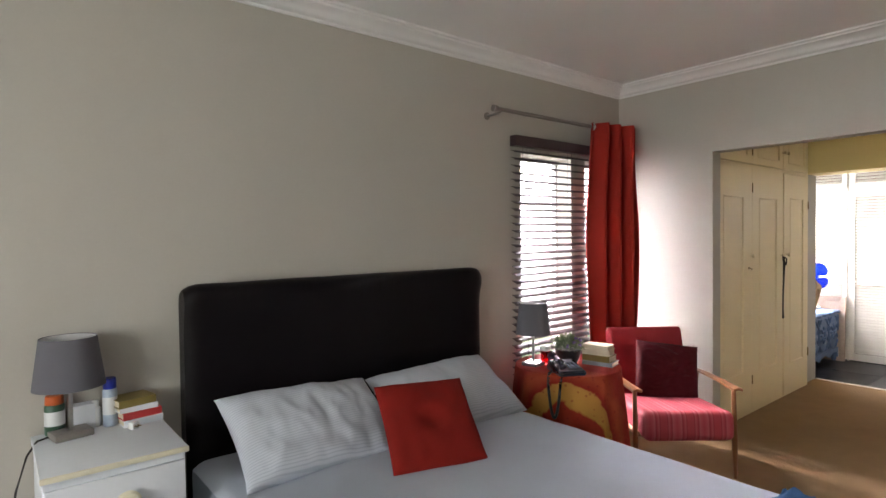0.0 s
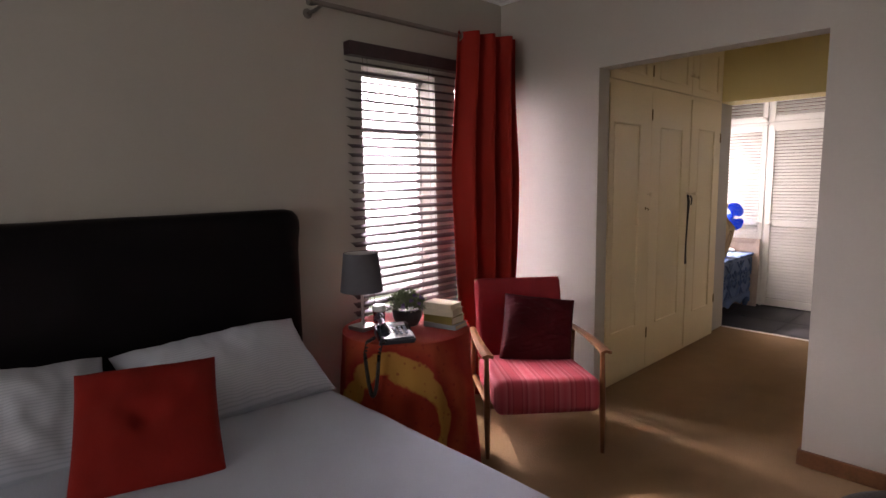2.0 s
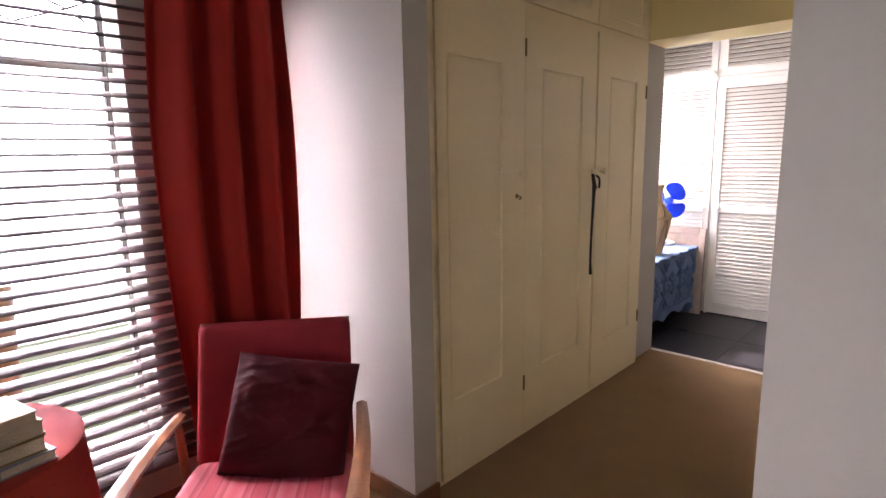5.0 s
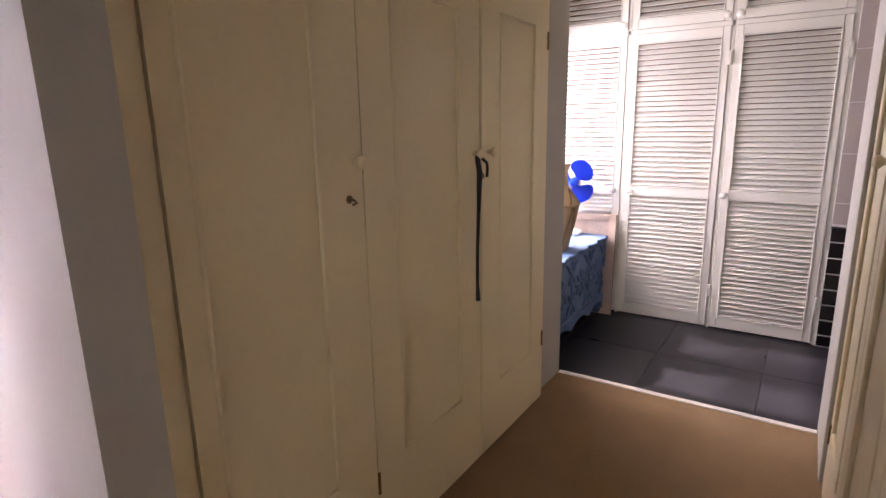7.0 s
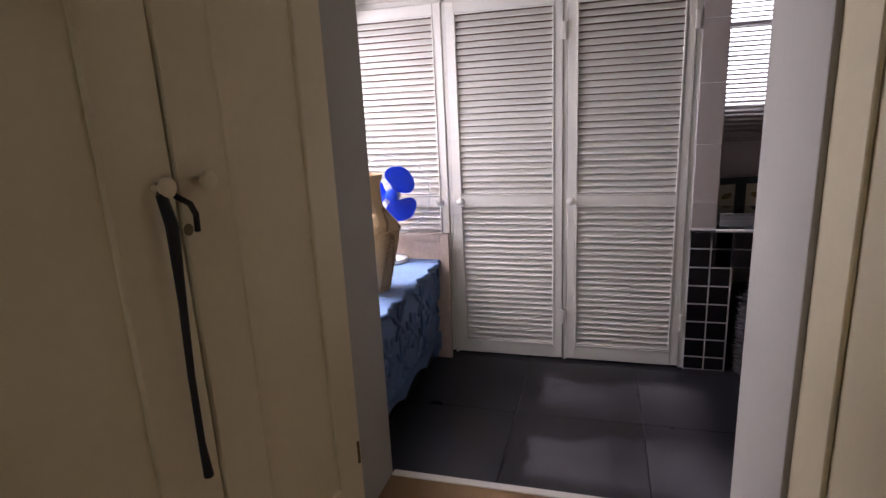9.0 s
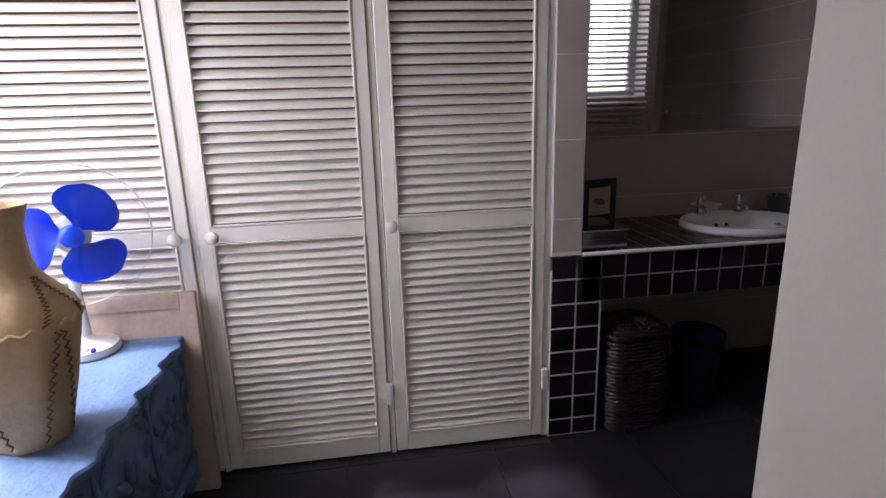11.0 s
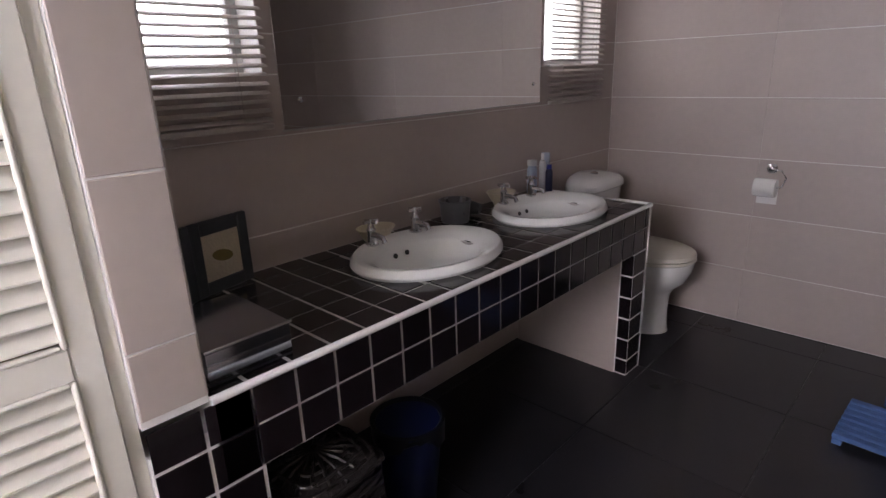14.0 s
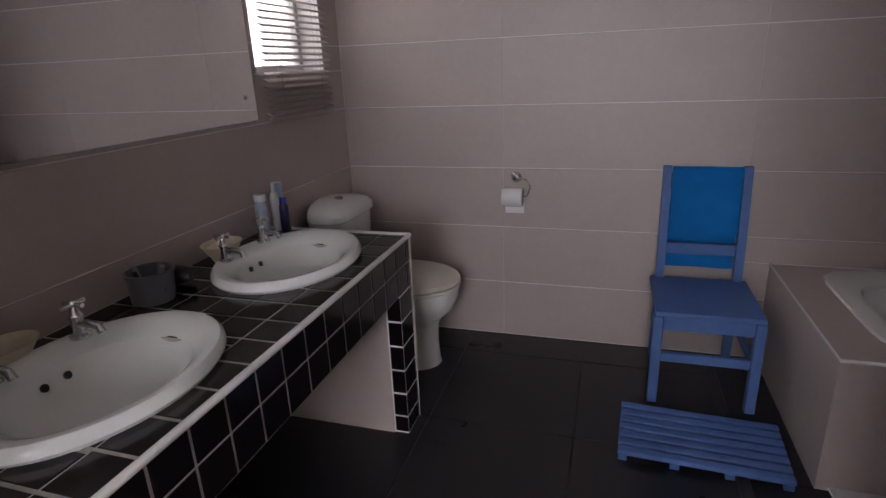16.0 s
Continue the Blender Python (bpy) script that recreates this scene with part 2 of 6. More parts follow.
RODMETAL = material("dull_curtain_rod_metal", (0.26, 0.235, 0.215), 0.45, metal=0.5, vary=0.05, bump=0.05)
# Emission stands in for daylight glare beyond the windows.
BACKGLOW = shining("glowing_backdrop_white", (0.95, 0.98, 1.0), 0.8)


def batik(name):
    """Red cotton with one broad yellow arc and patchy darker and orange dye."""
    m = material(name, (0.40, 0.05, 0.03), 0.85, bump=0.3, bump_scale=300, spec=0.15)
    n, l = m.node_tree.nodes, m.node_tree.links
    tc, dist, ramp, warp, mad = n.new("ShaderNodeTexCoord"), n.new("ShaderNodeVectorMath"), n.new("ShaderNodeValToRGB"), n.new("ShaderNodeTexNoise"), n.new("ShaderNodeMath")
    dist.operation = "DISTANCE"
    dist.inputs[1].default_value = (-0.43, -0.33, 0.33)
    warp.inputs["Scale"].default_value, warp.inputs["Detail"].default_value = 7, 4
    mad.operation, mad.inputs[1].default_value = "MULTIPLY_ADD", 0.13
    l.new(tc.outputs["Object"], dist.inputs[0])
    l.new(tc.outputs["Object"], warp.inputs["Vector"])
    l.new(warp.outputs[0], mad.inputs[0])
    l.new(dist.outputs["Value"], mad.inputs[2])
    l.new(mad.outputs[0], ramp.inputs[0])
    els = ramp.color_ramp.elements
    stops = [(0.0, (0.28, 0.025, 0.016)), (0.22, (0.38, 0.055, 0.024)), (0.375, (0.34, 0.035, 0.02)), (0.385, (0.48, 0.25, 0.055)), (0.475, (0.46, 0.22, 0.055)), (0.485, (0.29, 0.022, 0.017)), (0.56, (0.40, 0.07, 0.03)), (0.64, (0.30, 0.026, 0.02)), (0.80, (0.38, 0.055, 0.035)), (0.92, (0.29, 0.024, 0.024)), (1.0, (0.25, 0.018, 0.02))]
    while len(els) < len(stops):
        els.new(0.5)
    for e, (p, c) in zip(els, stops):
        e.position, e.color = p, (*c, 1)
    spots, mix_, sharp = n.new("ShaderNodeTexVoronoi"), n.new("ShaderNodeMix"), n.new("ShaderNodeMapRange")
    spots.inputs["Scale"].default_value = 26
    sharp.inputs["From Min"].default_value, sharp.inputs["From Max"].default_value = 0.16, 0.24
    sharp.inputs["To Min"].default_value, sharp.inputs["To Max"].default_value = 0.5, 0.0
    mix_.data_type = "RGBA"
    l.new(tc.outputs["Object"], spots.inputs["Vector"])
    l.new(spots.outputs["Distance"], sharp.inputs["Value"])
    l.new(sharp.outputs[0], mix_.inputs["Factor"])
    l.new(ramp.outputs[0], mix_.inputs[6])
    mix_.inputs[7].default_value = (0.22, 0.02, 0.02, 1)
    l.new(mix_.outputs[2], n["Principled BSDF"].inputs["Base Color"])
    return m


BATIK = batik("batik_tablecloth")

# ---- shapes ----


def box(bm, x0, x1, y0, y1, z0, z1, bevel=0.0, seg=2, m=None):
    r = bmesh.ops.create_cube(bm, size=1.0)["verts"]
    for v in r:
        v.co = Vector(((x0 + x1) / 2 + v.co.x * (x1 - x0), (y0 + y1) / 2 + v.co.y * (y1 - y0), (z0 + z1) / 2 + v.co.z * (z1 - z0)))
    edges = list({e for v in r for e in v.link_edges})
    out = r
    if bevel:
        res = bmesh.ops.bevel(bm, geom=edges, offset=bevel, segments=seg, profile=0.6, affect="EDGES")
        out = list({v for f in res["faces"] for v in f.verts} | {v for v in r if v.is_valid})
    if m is not None:
        bmesh.ops.transform(bm, matrix=m, verts=[v for v in out if v.is_valid])
    return bm


def solid(*args, **kw):
    return box(bmesh.new(), *args, **kw)


def lathe(profile, seg=32, bm=None, at=(0, 0, 0), sx=1.0, sy=1.0):
    """A turned shape from (radius, height) pairs."""
    bm = bm or bmesh.new()
    rings = []
    for r, z in profile:
        if r < 1e-5:
            rings.append([bm.verts.new((at[0], at[1], at[2] + z))])
        else:
            rings.append([bm.verts.new((at[0] + sx * r * math.cos(2 * math.pi * i / seg), at[1] + sy * r * math.sin(2 * math.pi * i / seg), at[2] + z)) for i in range(seg)])
    for a, b in zip(rings, rings[1:]):
        if len(a) == 1 and len(b) == 1:
            continue
        for i in range(seg):
            j = (i + 1) % seg
            if len(a) == 1:
                bm.faces.new((a[0], b[i], b[j]))
            elif len(b) == 1:
                bm.faces.new((a[i], a[j], b[0]))
            else:
                bm.faces.new((a[i], a[j], b[j], b[i]))
    for ring, flip in ((rings[0], True), (rings[-1], False)):
        if len(ring) > 1:
            bm.faces.new(ring[::-1] if flip else ring)
    bmesh.ops.recalc_face_normals(bm, faces=bm.faces)
    return bm


def rod(points, radius, seg=10, bm=None, closed=False):
    """A round bar along a line of points; radius may be one number or one for each point."""
    bm = bm or bmesh.new()
    pts = [Vector(p) for p in points]
    radii = radius if isinstance(radius, (list, tuple)) else [radius] * len(pts)
    rings = []
    for i, p in enumerate(pts):
        if closed:
            d = pts[(i + 1) % len(pts)] - pts[i - 1]
        else:
            d = pts[min(i + 1, len(pts) - 1)] - pts[max(i - 1, 0)]
        d.normalize()
        side = d.cross(Vector((0, 0, 1)) if abs(d.z) < 0.9 else Vector((1, 0, 0))).normalized()
        up = side.cross(d)
        rings.append([bm.verts.new(p + radii[i] * (math.cos(2 * math.pi * k / seg) * side + math.sin(2 * math.pi * k / seg) * up)) for k in range(seg)])
    pairs = list(zip(rings, rings[1:])) + ([(rings[-1], rings[0])] if closed else [])
    for a, b in pairs:
        for k in range(seg):
            bm.faces.new((a[k], a[(k + 1) % seg], b[(k + 1) % seg], b[k]))
    if not closed:
        bm.faces.new(rings[0][::-1])
        bm.faces.new(rings[-1])
    bmesh.ops.recalc_face_normals(bm, faces=bm.faces)
    return bm


def loft(rings):
    bm = bmesh.new()
    vs = [[bm.verts.new(p) for p in r] for r in rings]
    for a, b in zip(vs, vs[1:]):
        for i in range(len(a)):
            bm.faces.new((a[i], a[(i + 1) % len(a)], b[(i + 1) % len(a)], b[i]))
    bm.faces.new(vs[0][::-1])
    bm.faces.new(vs[-1])
    bmesh.ops.recalc_face_normals(bm, faces=bm.faces)
    return bm


def sheet(fn, nu, nv, thick=0.004, bm=None):
    """A sheet of cloth from fn(u, v) with u and v in 0..1, given a thickness."""
    bm = bm or bmesh.new()
    g = [[bm.verts.new(fn(i / nu, j / nv)) for j in range(nv + 1)] for i in range(nu + 1)]
    for i in range(nu):
        for j in range(nv):
            bm.faces.new((g[i][j], g[i + 1][j], g[i + 1][j + 1], g[i][j + 1]))
    if thick:
        bmesh.ops.recalc_face_normals(bm, faces=bm.faces)
        bmesh.ops.solidify(bm, geom=bm.faces[:], thickness=thick)
    return bm


def cushion_shape(w, h, d, seam=0.0, rumple=0.012, n=28, seed=0, dent=0.0, pinch=0.12, crease=0.0):
    """A stuffed pillow lying in x and z, thick along y, with pinched corners and soft creases."""
    bm = bmesh.new()
    shells = []
    for s in (1, -1):
        g = []
        for i in range(n + 1):
            row = []
            for j in range(n + 1):
                a, b = 2 * i / n - 1, 2 * j / n - 1
                fat = max(0.0, (1 - abs(a) ** 2.6) * (1 - abs(b) ** 2.6)) ** 0.42
                x = a * w / 2 * (1 - pinch * 0.5 * (1 - b * b) * abs(a) ** 3)
                z = b * h / 2 * (1 - pinch * 0.5 * (1 - a * a) * abs(b) ** 3)
                k = noise.noise(Vector((x * 7 + seed * 9.1, z * 7, s * 3.0))) + 0.6 * noise.noise(Vector((x * 18 + seed, z * 11, s)))
                y = s * (d / 2 * fat + rumple * k * min(1, fat * 1.5)) 
                y -= s * crease * min(1, fat) * (abs(noise.noise(Vector((x * 13 + 4 * z, z * 6, seed)))) + 0.5 * abs(noise.noise(Vector((x * 31 - 9 * z, z * 13, seed + 5)))))
                y -= s * dent * math.exp(-((a * a + b * b) / 0.04))
                row.append(Vector((x, y, z)))
            g.append(row)
        shells.append(g)
    top = [[bm.verts.new(p) for p in row] for row in shells[0]]
    bot = [[top[i][j] if i in (0, n) or j in (0, n) else bm.verts.new(shells[1][i][j]) for j in range(n + 1)] for i in range(n + 1)]
    for i in range(n):
        for j in range(n):
            bm.faces.new((top[i][j], top[i][j + 1], top[i + 1][j + 1], top[i + 1][j]))
            bm.faces.new((bot[i][j], bot[i + 1][j], bot[i + 1][j + 1], bot[i][j + 1]))
    bmesh.ops.recalc_face_normals(bm, faces=bm.faces)
    return bm


def mesh_of(name, bm, mat, smooth=True):
    data = bpy.data.meshes.new(name)
    bm.to_mesh(data)
    bm.free()
    data.materials.append(mat)
    if smooth:
        data.polygons.foreach_set("use_smooth", [True] * len(data.polygons))
        data.set_sharp_from_angle(angle=radians(38))
    return data


def part(name, bm, mat, parent, label="", smooth=True, m=None):
    ob = new(name, mesh_of(name, bm, mat, smooth))
    ob.parent = parent
    if m is not None:
        ob.matrix_basis = m
    if label:
        tagged(ob, label)
    return ob


def thing(name, at, rz, label, category, group=""):
    ob = new(name)
    ob.empty_display_size = 0.1
    ob.matrix_basis = pose(*at, 0, 0, rz)
    return tagged(ob, label, category, group)


def lone(name, bm, mat, label, category, m=None, group="", smooth=True):
    ob = new(name, mesh_of(name, bm, mat, smooth))
    if m is not None:
        ob.matrix_basis = m
    return tagged(ob, label, category, group)


def structure(name, bm, mat, label, category="", smooth=False):
    ob = new(name, mesh_of(name, bm, mat, smooth))
    return tagged(ob, label, category or name.split("_")[0], kind="structure")


def cut_rects(u0, u1, v0, v1, holes):
    """The rectangles that are left of one rectangle round some holes."""
    todo = [(u0, u1, v0, v1)]
    for a, b, c, d in holes:
        nxt = []
        for p, q, r, s in todo:
            if b <= p or a >= q or d <= r or c >= s:
                nxt.append((p, q, r, s))
                continue
            if r < c:
                nxt.append((p, q, r, c))
            if s > d:
                nxt.append((p, q, d, s))
            lo, hi = max(r, c), min(s, d)
            if p < a:
                nxt.append((p, a, lo, hi))
            if q > b:
                nxt.append((b, q, lo, hi))
        todo = nxt
    return todo


def wall_bm(axis, u0, u1, w0, w1, z0, z1, holes=()):
    """A wall along x or y with openings right through it. axis 'x': runs along x, thick in y."""
    bm = bmesh.new()
    for p, q, r, s in cut_rects(u0, u1, z0, z1, holes):
        if axis == "x":
            box(bm, p, q, w0, w1, r, s)
        else:
            box(bm, w0, w1, p, q, r, s)
    return bm


PIECES = {}


def piece_mesh(name, w, h, d, mat, edge=0.0015):
    """One flat piece, w by h, proud by d, its rim chamfered; it lies in x and y and faces +z."""
    key = (name, round(w, 4), round(h, 4), round(d, 4), mat.name)
    if key not in PIECES:
        bm = bmesh.new()
        e = min(edge, w / 4, h / 4)
        rings = []
        for ins, z in ((0, 0), (0, d - e), (e, d)):
            rings.append([bm.verts.new((sx * (w / 2 - ins), sy * (h / 2 - ins), z)) for sx, sy in ((-1, -1), (1, -1), (1, 1), (-1, 1))])
        for a, b in zip(rings, rings[1:]):
            for i in range(4):
                bm.faces.new((a[i], a[(i + 1) % 4], b[(i + 1) % 4], b[i]))
        bm.faces.new(rings[2])
        bm.faces.new(rings[0][::-1])
        PIECES[key] = mesh_of(name, bm, mat, False)
    return PIECES[key]


FACING = {"+x": (90, 0, 90), "-x": (90, 0, -90), "+y": (90, 0, 180), "-y": (90, 0, 0), "+z": (0, 0, 0)}


def lay(name, parent, side, at, w, h, d, mat, tilt=0.0):
    """Lay one piece on a face: w runs sideways, h up (or along y on a floor)."""
    ob = new(name, piece_mesh(name, w, h, d, mat))
    ob.parent = parent
    ob.matrix_basis = pose(*at, *FACING[side]) @ pose(0, 0, 0, tilt, 0, 0)
    return ob


def tile_field(parent, name, side, plane, us, vs, d, mat, gap, holes=(), upright=None):
    """Tiles between the joints us and vs on one plane, trimmed round holes. u is y on an x wall and x on a y wall or floor."""
    for a, b in zip(us, us[1:]):
        for c, e in zip(vs, vs[1:]):
            for p, q, r, s in cut_rects(a, b, c, e, holes):
                w, h = q - p - (gap if upright is None else upright), s - r - gap
                if w < 0.012 or h < 0.012:
                    continue
                u, v = (p + q) / 2, (r + s) / 2
                at = {"x": (plane, u, v), "y": (u, plane, v), "z": (u, v, plane)}[side[1]]
                lay(name, parent, side, at, w, h, d, mat)


def steps(a, b, first, pitch):
    """Joints from a to b, with one at first, pitch apart."""
    k = math.ceil((a - first) / pitch - 1e-6)
    out = [a]
    x = first + k * pitch
    while x < b - 1e-4:
        if x > a + 1e-4:
            out.append(x)
        x += pitch
    return out + [b]

# ---- structure: bedroom, dressing passage, bathroom ----
WIN = (2.985, 4.205, 0.30, 2.195)
structure("wall_north", wall_bm("x", -2.3, 4.385, 2.50, 2.74, 0, 2.87, [WIN]), WALL, "greige painted bedroom wall behind the bed", "wall")
structure("wall_east", wall_bm("y", -2.4, 2.50, 4.255, 4.385, 0, 2.87, [(0.445, 1.682, -1, 2.217)]), WALL, "greige painted wall with a wide opening to the dressing passage", "wall")
structure("wall_south", solid(-2.5, 4.385, -2.6, -2.4, 0, 2.87), WALL, "plain greige bedroom wall", "wall")
structure("wall_west", wall_bm("y", -2.4, 2.74, -2.5, -2.3, 0, 2.87, [(-0.7, 1.3, 0.9, 2.2)]), WALL, "greige bedroom wall with a window", "wall")
structure("ceiling", solid(-2.5, 4.385, -2.6, 2.74, 2.87, 2.95), WHITE, "white painted bedroom ceiling", "ceiling")
bm = solid(-2.5, 4.385, -2.6, 2.74, -0.15, 0.0)
box(bm, 4.385, 6.80, -0.12, 2.74, -0.15, 0.0)
structure("floor", bm, CARPET, "tan loop-pile carpet through bedroom and dressing passage", "carpet")


def cornice(x0, x1, y0, y1, profile):
    bm = bmesh.new()
    loops = [[bm.verts.new((x, y, z)) for x, y in ((x0 + d, y0 + d), (x1 - d, y0 + d), (x1 - d, y1 - d), (x0 + d, y1 - d))] for d, z in profile]
    for a, b in zip(loops, loops[1:]):
        for i in range(4):
            bm.faces.new((a[i], a[(i + 1) % 4], b[(i + 1) % 4], b[i]))
    bmesh.ops.recalc_face_normals(bm, faces=bm.faces)
    return bm


structure("trim_cornice", cornice(-2.3, 4.255, -2.4, 2.50, [(0.001, 2.775), (0.012, 2.775), (0.014, 2.790), (0.024, 2.794), (0.034, 2.808), (0.06, 2.830), (0.088, 2.843), (0.092, 2.853), (0.108, 2.857), (0.11, 2.869)]), WHITE, "white moulded plaster cornice", "cornice", True)


def skirting(name, x0, x1, y0, y1):
    return structure(name, solid(x0, x1, y0, y1, 0, 0.085, bevel=0.006), SKIRT, "varnished brown wooden skirting board", "skirting")


skirting("baseboard_north", -2.29, 4.236, 2.482, 2.4995)
skirting("baseboard_east_a", 4.237, 4.2545, 1.674, 2.48)
skirting("baseboard_jamb_a", 4.239, 4.39, 1.664, 1.6815)
skirting("baseboard_east_b", 4.237, 4.2545, -2.39, 0.455)
skirting("baseboard_jamb_b", 4.239, 4.39, 0.4455, 0.463)

structure("ceiling_dressing", solid(4.385, 6.82, -0.12, 2.6, 2.70, 2.8), WHITE, "white dressing passage ceiling", "ceiling")
structure("wall_dressing_back", solid(4.385, 6.485, 2.42, 2.6, 0, 2.75), CREAM, "plain cream wall behind the wardrobe", "wall")
structure("wall_lintel", solid(6.485, 6.82, 0.445, 1.76, 2.187, 2.70), YELLOWLIT, "cream lintel over the bathroom opening, its yellow light put into the colour", "wall")
structure("wall_stub_north", solid(6.485, 6.82, 1.76, 2.6, 0, 2.70, bevel=0.006), WALL, "pale plastered jamb of the bathroom opening", "wall")
structure("wall_stub_south", solid(6.385, 6.885, -0.1, 0.445, 0, 2.70, bevel=0.006), WALL, "pale plastered jamb of the bathroom opening", "wall")
structure("trim_threshold", solid(6.80, 6.835, 0.447, 1.758, -0.02, 0.006, bevel=0.002), LOUVRE, "pale metal threshold strip between carpet and tiles", "threshold")
structure("wall_bath_divider", solid(4.6, 6.885, -0.25, -0.1, 0, 2.75), WALLTILE, "plain tiled wall behind the passage cupboards", "wall")
structure("wall_bath_west", solid(4.6, 4.8, -2.7, -0.25, 0, 2.75), WALLTILE, "greige tiled bathroom wall", "wall")
structure("wall_bath_north", wall_bm("x", 6.82, 8.9, 2.5, 2.7, 0, 2.75, [(6.95, 7.95, 0.95, 2.2)]), WHITE, "white bathroom wall with a window over the chest", "wall")
structure("ceiling_bath", solid(4.6, 8.9, -2.7, 2.7, 2.65, 2.75), WHITE, "white bathroom ceiling", "ceiling")
VWIN_A, VWIN_B = (-0.22, 0.42, 1.41, 2.35), (-2.31, -1.76, 1.41, 2.35)
wall_vanity = structure("wall_bath_east", wall_bm("y", -2.7, 2.7, 8.675, 8.9, 0, 2.75, [VWIN_A, VWIN_B]), GROUT, "bathroom wall of large greige tiles with two windows", "wall")
wall_far = structure("wall_bath_south", solid(4.8, 8.675, -2.7, -2.505, 0, 2.75), GROUT, "bathroom wall of large greige tiles in stacked rows", "wall")
floor_bath = structure("floor_bath", solid(6.80, 8.9, -2.7, 2.7, -0.15, -0.008), FLOORGROUT, "dark grey square tile floor", "floor")
floor_bath_west = structure("floor_bath_west", solid(4.6, 6.7995, -2.7, -0.121, -0.15, -0.008), FLOORGROUT, "dark grey tiled floor by the bath", "floor")


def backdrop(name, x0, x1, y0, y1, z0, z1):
    return structure(name, solid(x0, x1, y0, y1, z0, z1), BACKGLOW, "glowing panel standing in for the bright garden distance", "backdrop")


# Added glowing panels that whiten the view through the windows.
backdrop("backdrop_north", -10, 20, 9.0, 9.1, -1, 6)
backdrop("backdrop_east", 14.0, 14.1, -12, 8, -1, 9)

# ---- windows ----


def steel_window(name, axis, u0, u1, z0, z1, plane, bars_u, bars_z, label):
    """A steel-framed window with bars and panes in a wall that runs along x or y."""
    top = tagged(new(name), label, "window", kind="structure")

    def bar(a, b, c, d, part_name="window_frame", t=0.02):
        if axis == "x":
            part(part_name, solid(a, b, plane - t, plane + t, c, d, bevel=0.003, seg=1), STEEL, top)
        else:
            part(part_name, solid(plane - t, plane + t, a, b, c, d, bevel=0.003, seg=1), STEEL, top)
    w = 0.032
    bar(u0, u0 + w, z0, z1)
    bar(u1 - w, u1, z0, z1)
    bar(u0 + w, u1 - w, z0, z0 + w)
    bar(u0 + w, u1 - w, z1 - w, z1)
    for a, b in bars_u:
        bar(a, b, z0 + w, z1 - w, "mullion", 0.017)
    for c, d in bars_z:
        bar(u0 + w, u1 - w, c, d, "transom", 0.014)
    args = (u0 + w, u1 - w, plane - 0.002, plane + 0.002, z0 + w, z1 - w) if axis == "x" else (plane - 0.002, plane + 0.002, u0 + w, u1 - w, z0 + w, z1 - w)
    pane = part("pane", solid(*args), GLASS, top)
    pane.visible_shadow = False
    return top


steel_window("window_1", "x", *WIN[:2], *WIN[2:], 2.64, [(3.537, 3.559)], [(1.825, 1.847)], "tall steel-framed bedroom window, overexposed garden outside")
bars = bpy.data.objects["window_1"]
for pts in ([(3.02, 2.11), (3.148, 2.041), (3.283, 1.984), (3.455, 2.053), (3.53, 2.09)], [(3.02, 1.98), (3.148, 2.041), (3.297, 2.112), (3.455, 2.053), (3.53, 2.0)]):
    part("burglar_bar", rod([(x, 2.672, z) for x, z in pts], 0.005, 6), FRAMEGREY, bars, "thin dark bar bent into a diamond")
structure("wall_window_pier", solid(3.575, 3.76, 2.501, 2.70, 0.301, 2.194), WALL, "plastered pier between the two window lights", "wall")
structure("window_sill", solid(2.987, 4.203, 2.505, 2.62, 0.301, 0.325, bevel=0.004), WHITE, "white window sill behind the blind", "sill")
steel_window("window_2", "x", 6.95, 7.95, 0.95, 2.2, 2.62, [(7.44, 7.47)], [(1.75, 1.775)], "steel-framed bathroom window over the chest")
steel_window("window_3", "y", *VWIN_A, 8.80, [], [(1.9, 1.92)], "small bathroom window beside the mirror")
steel_window("window_4", "y", *VWIN_B, 8.80, [], [(1.9, 1.92)], "small bathroom window beside the mirror")
steel_window("window_5", "y", -0.7, 1.3, 0.9, 2.2, -2.4, [(0.28, 0.31)], [(1.75, 1.775)], "wide steel-framed bedroom window")


def blind(name, side, u0, u1, plane, z0, z1, pitch, deep, tilt, mat, rail_h, tapes, label):
    """A Venetian blind: headrail, slats, cords and bottom rail. side: the way it faces."""
    top = thing(name, (0, 0, 0), 0, label, "blind")
    wide, mid = u1 - u0, (u0 + u1) / 2

    def bar(nm, a, b, c, d, t, material_):
        if side[1] == "y":
            return part(nm, solid(a, b, plane - t, plane + t, c, d, bevel=0.003, seg=1), material_, top)
        return part(nm, solid(plane - t, plane + t, a, b, c, d, bevel=0.003, seg=1), material_, top)
    bar("headrail", u0, u1, z1 - rail_h, z1, deep * 0.62, mat)
    bar("bottom_rail", u0, u1, z0, z0 + 0.018, deep * 0.45, mat)
    z = z0 + 0.03
    key = piece_slat(wide, deep, mat)
    while z < z1 - rail_h - 0.01:
        ob = new("slat", key)
        ob.parent = top
        at = (mid, plane, z) if side[1] == "y" else (plane, mid, z)
        ob.matrix_basis = pose(*at, 0, 0, {"-y": 0, "-x": -90, "+x": 90, "+y": 180}[side]) @ pose(0, 0, 0, tilt + random.uniform(-2, 2), 0, 0)
        z += pitch
    for u in tapes:
        for s in (-1, 1):
            off = s * deep * 0.42
            pts = [((u, plane + off, z0) if side[1] == "y" else (plane + off, u, z0)), ((u, plane + off, z1 - rail_h) if side[1] == "y" else (plane + off, u, z1 - rail_h))]
            part("cord", rod(pts, 0.0012, 5), mat, top)
    return top


SLATS = {}


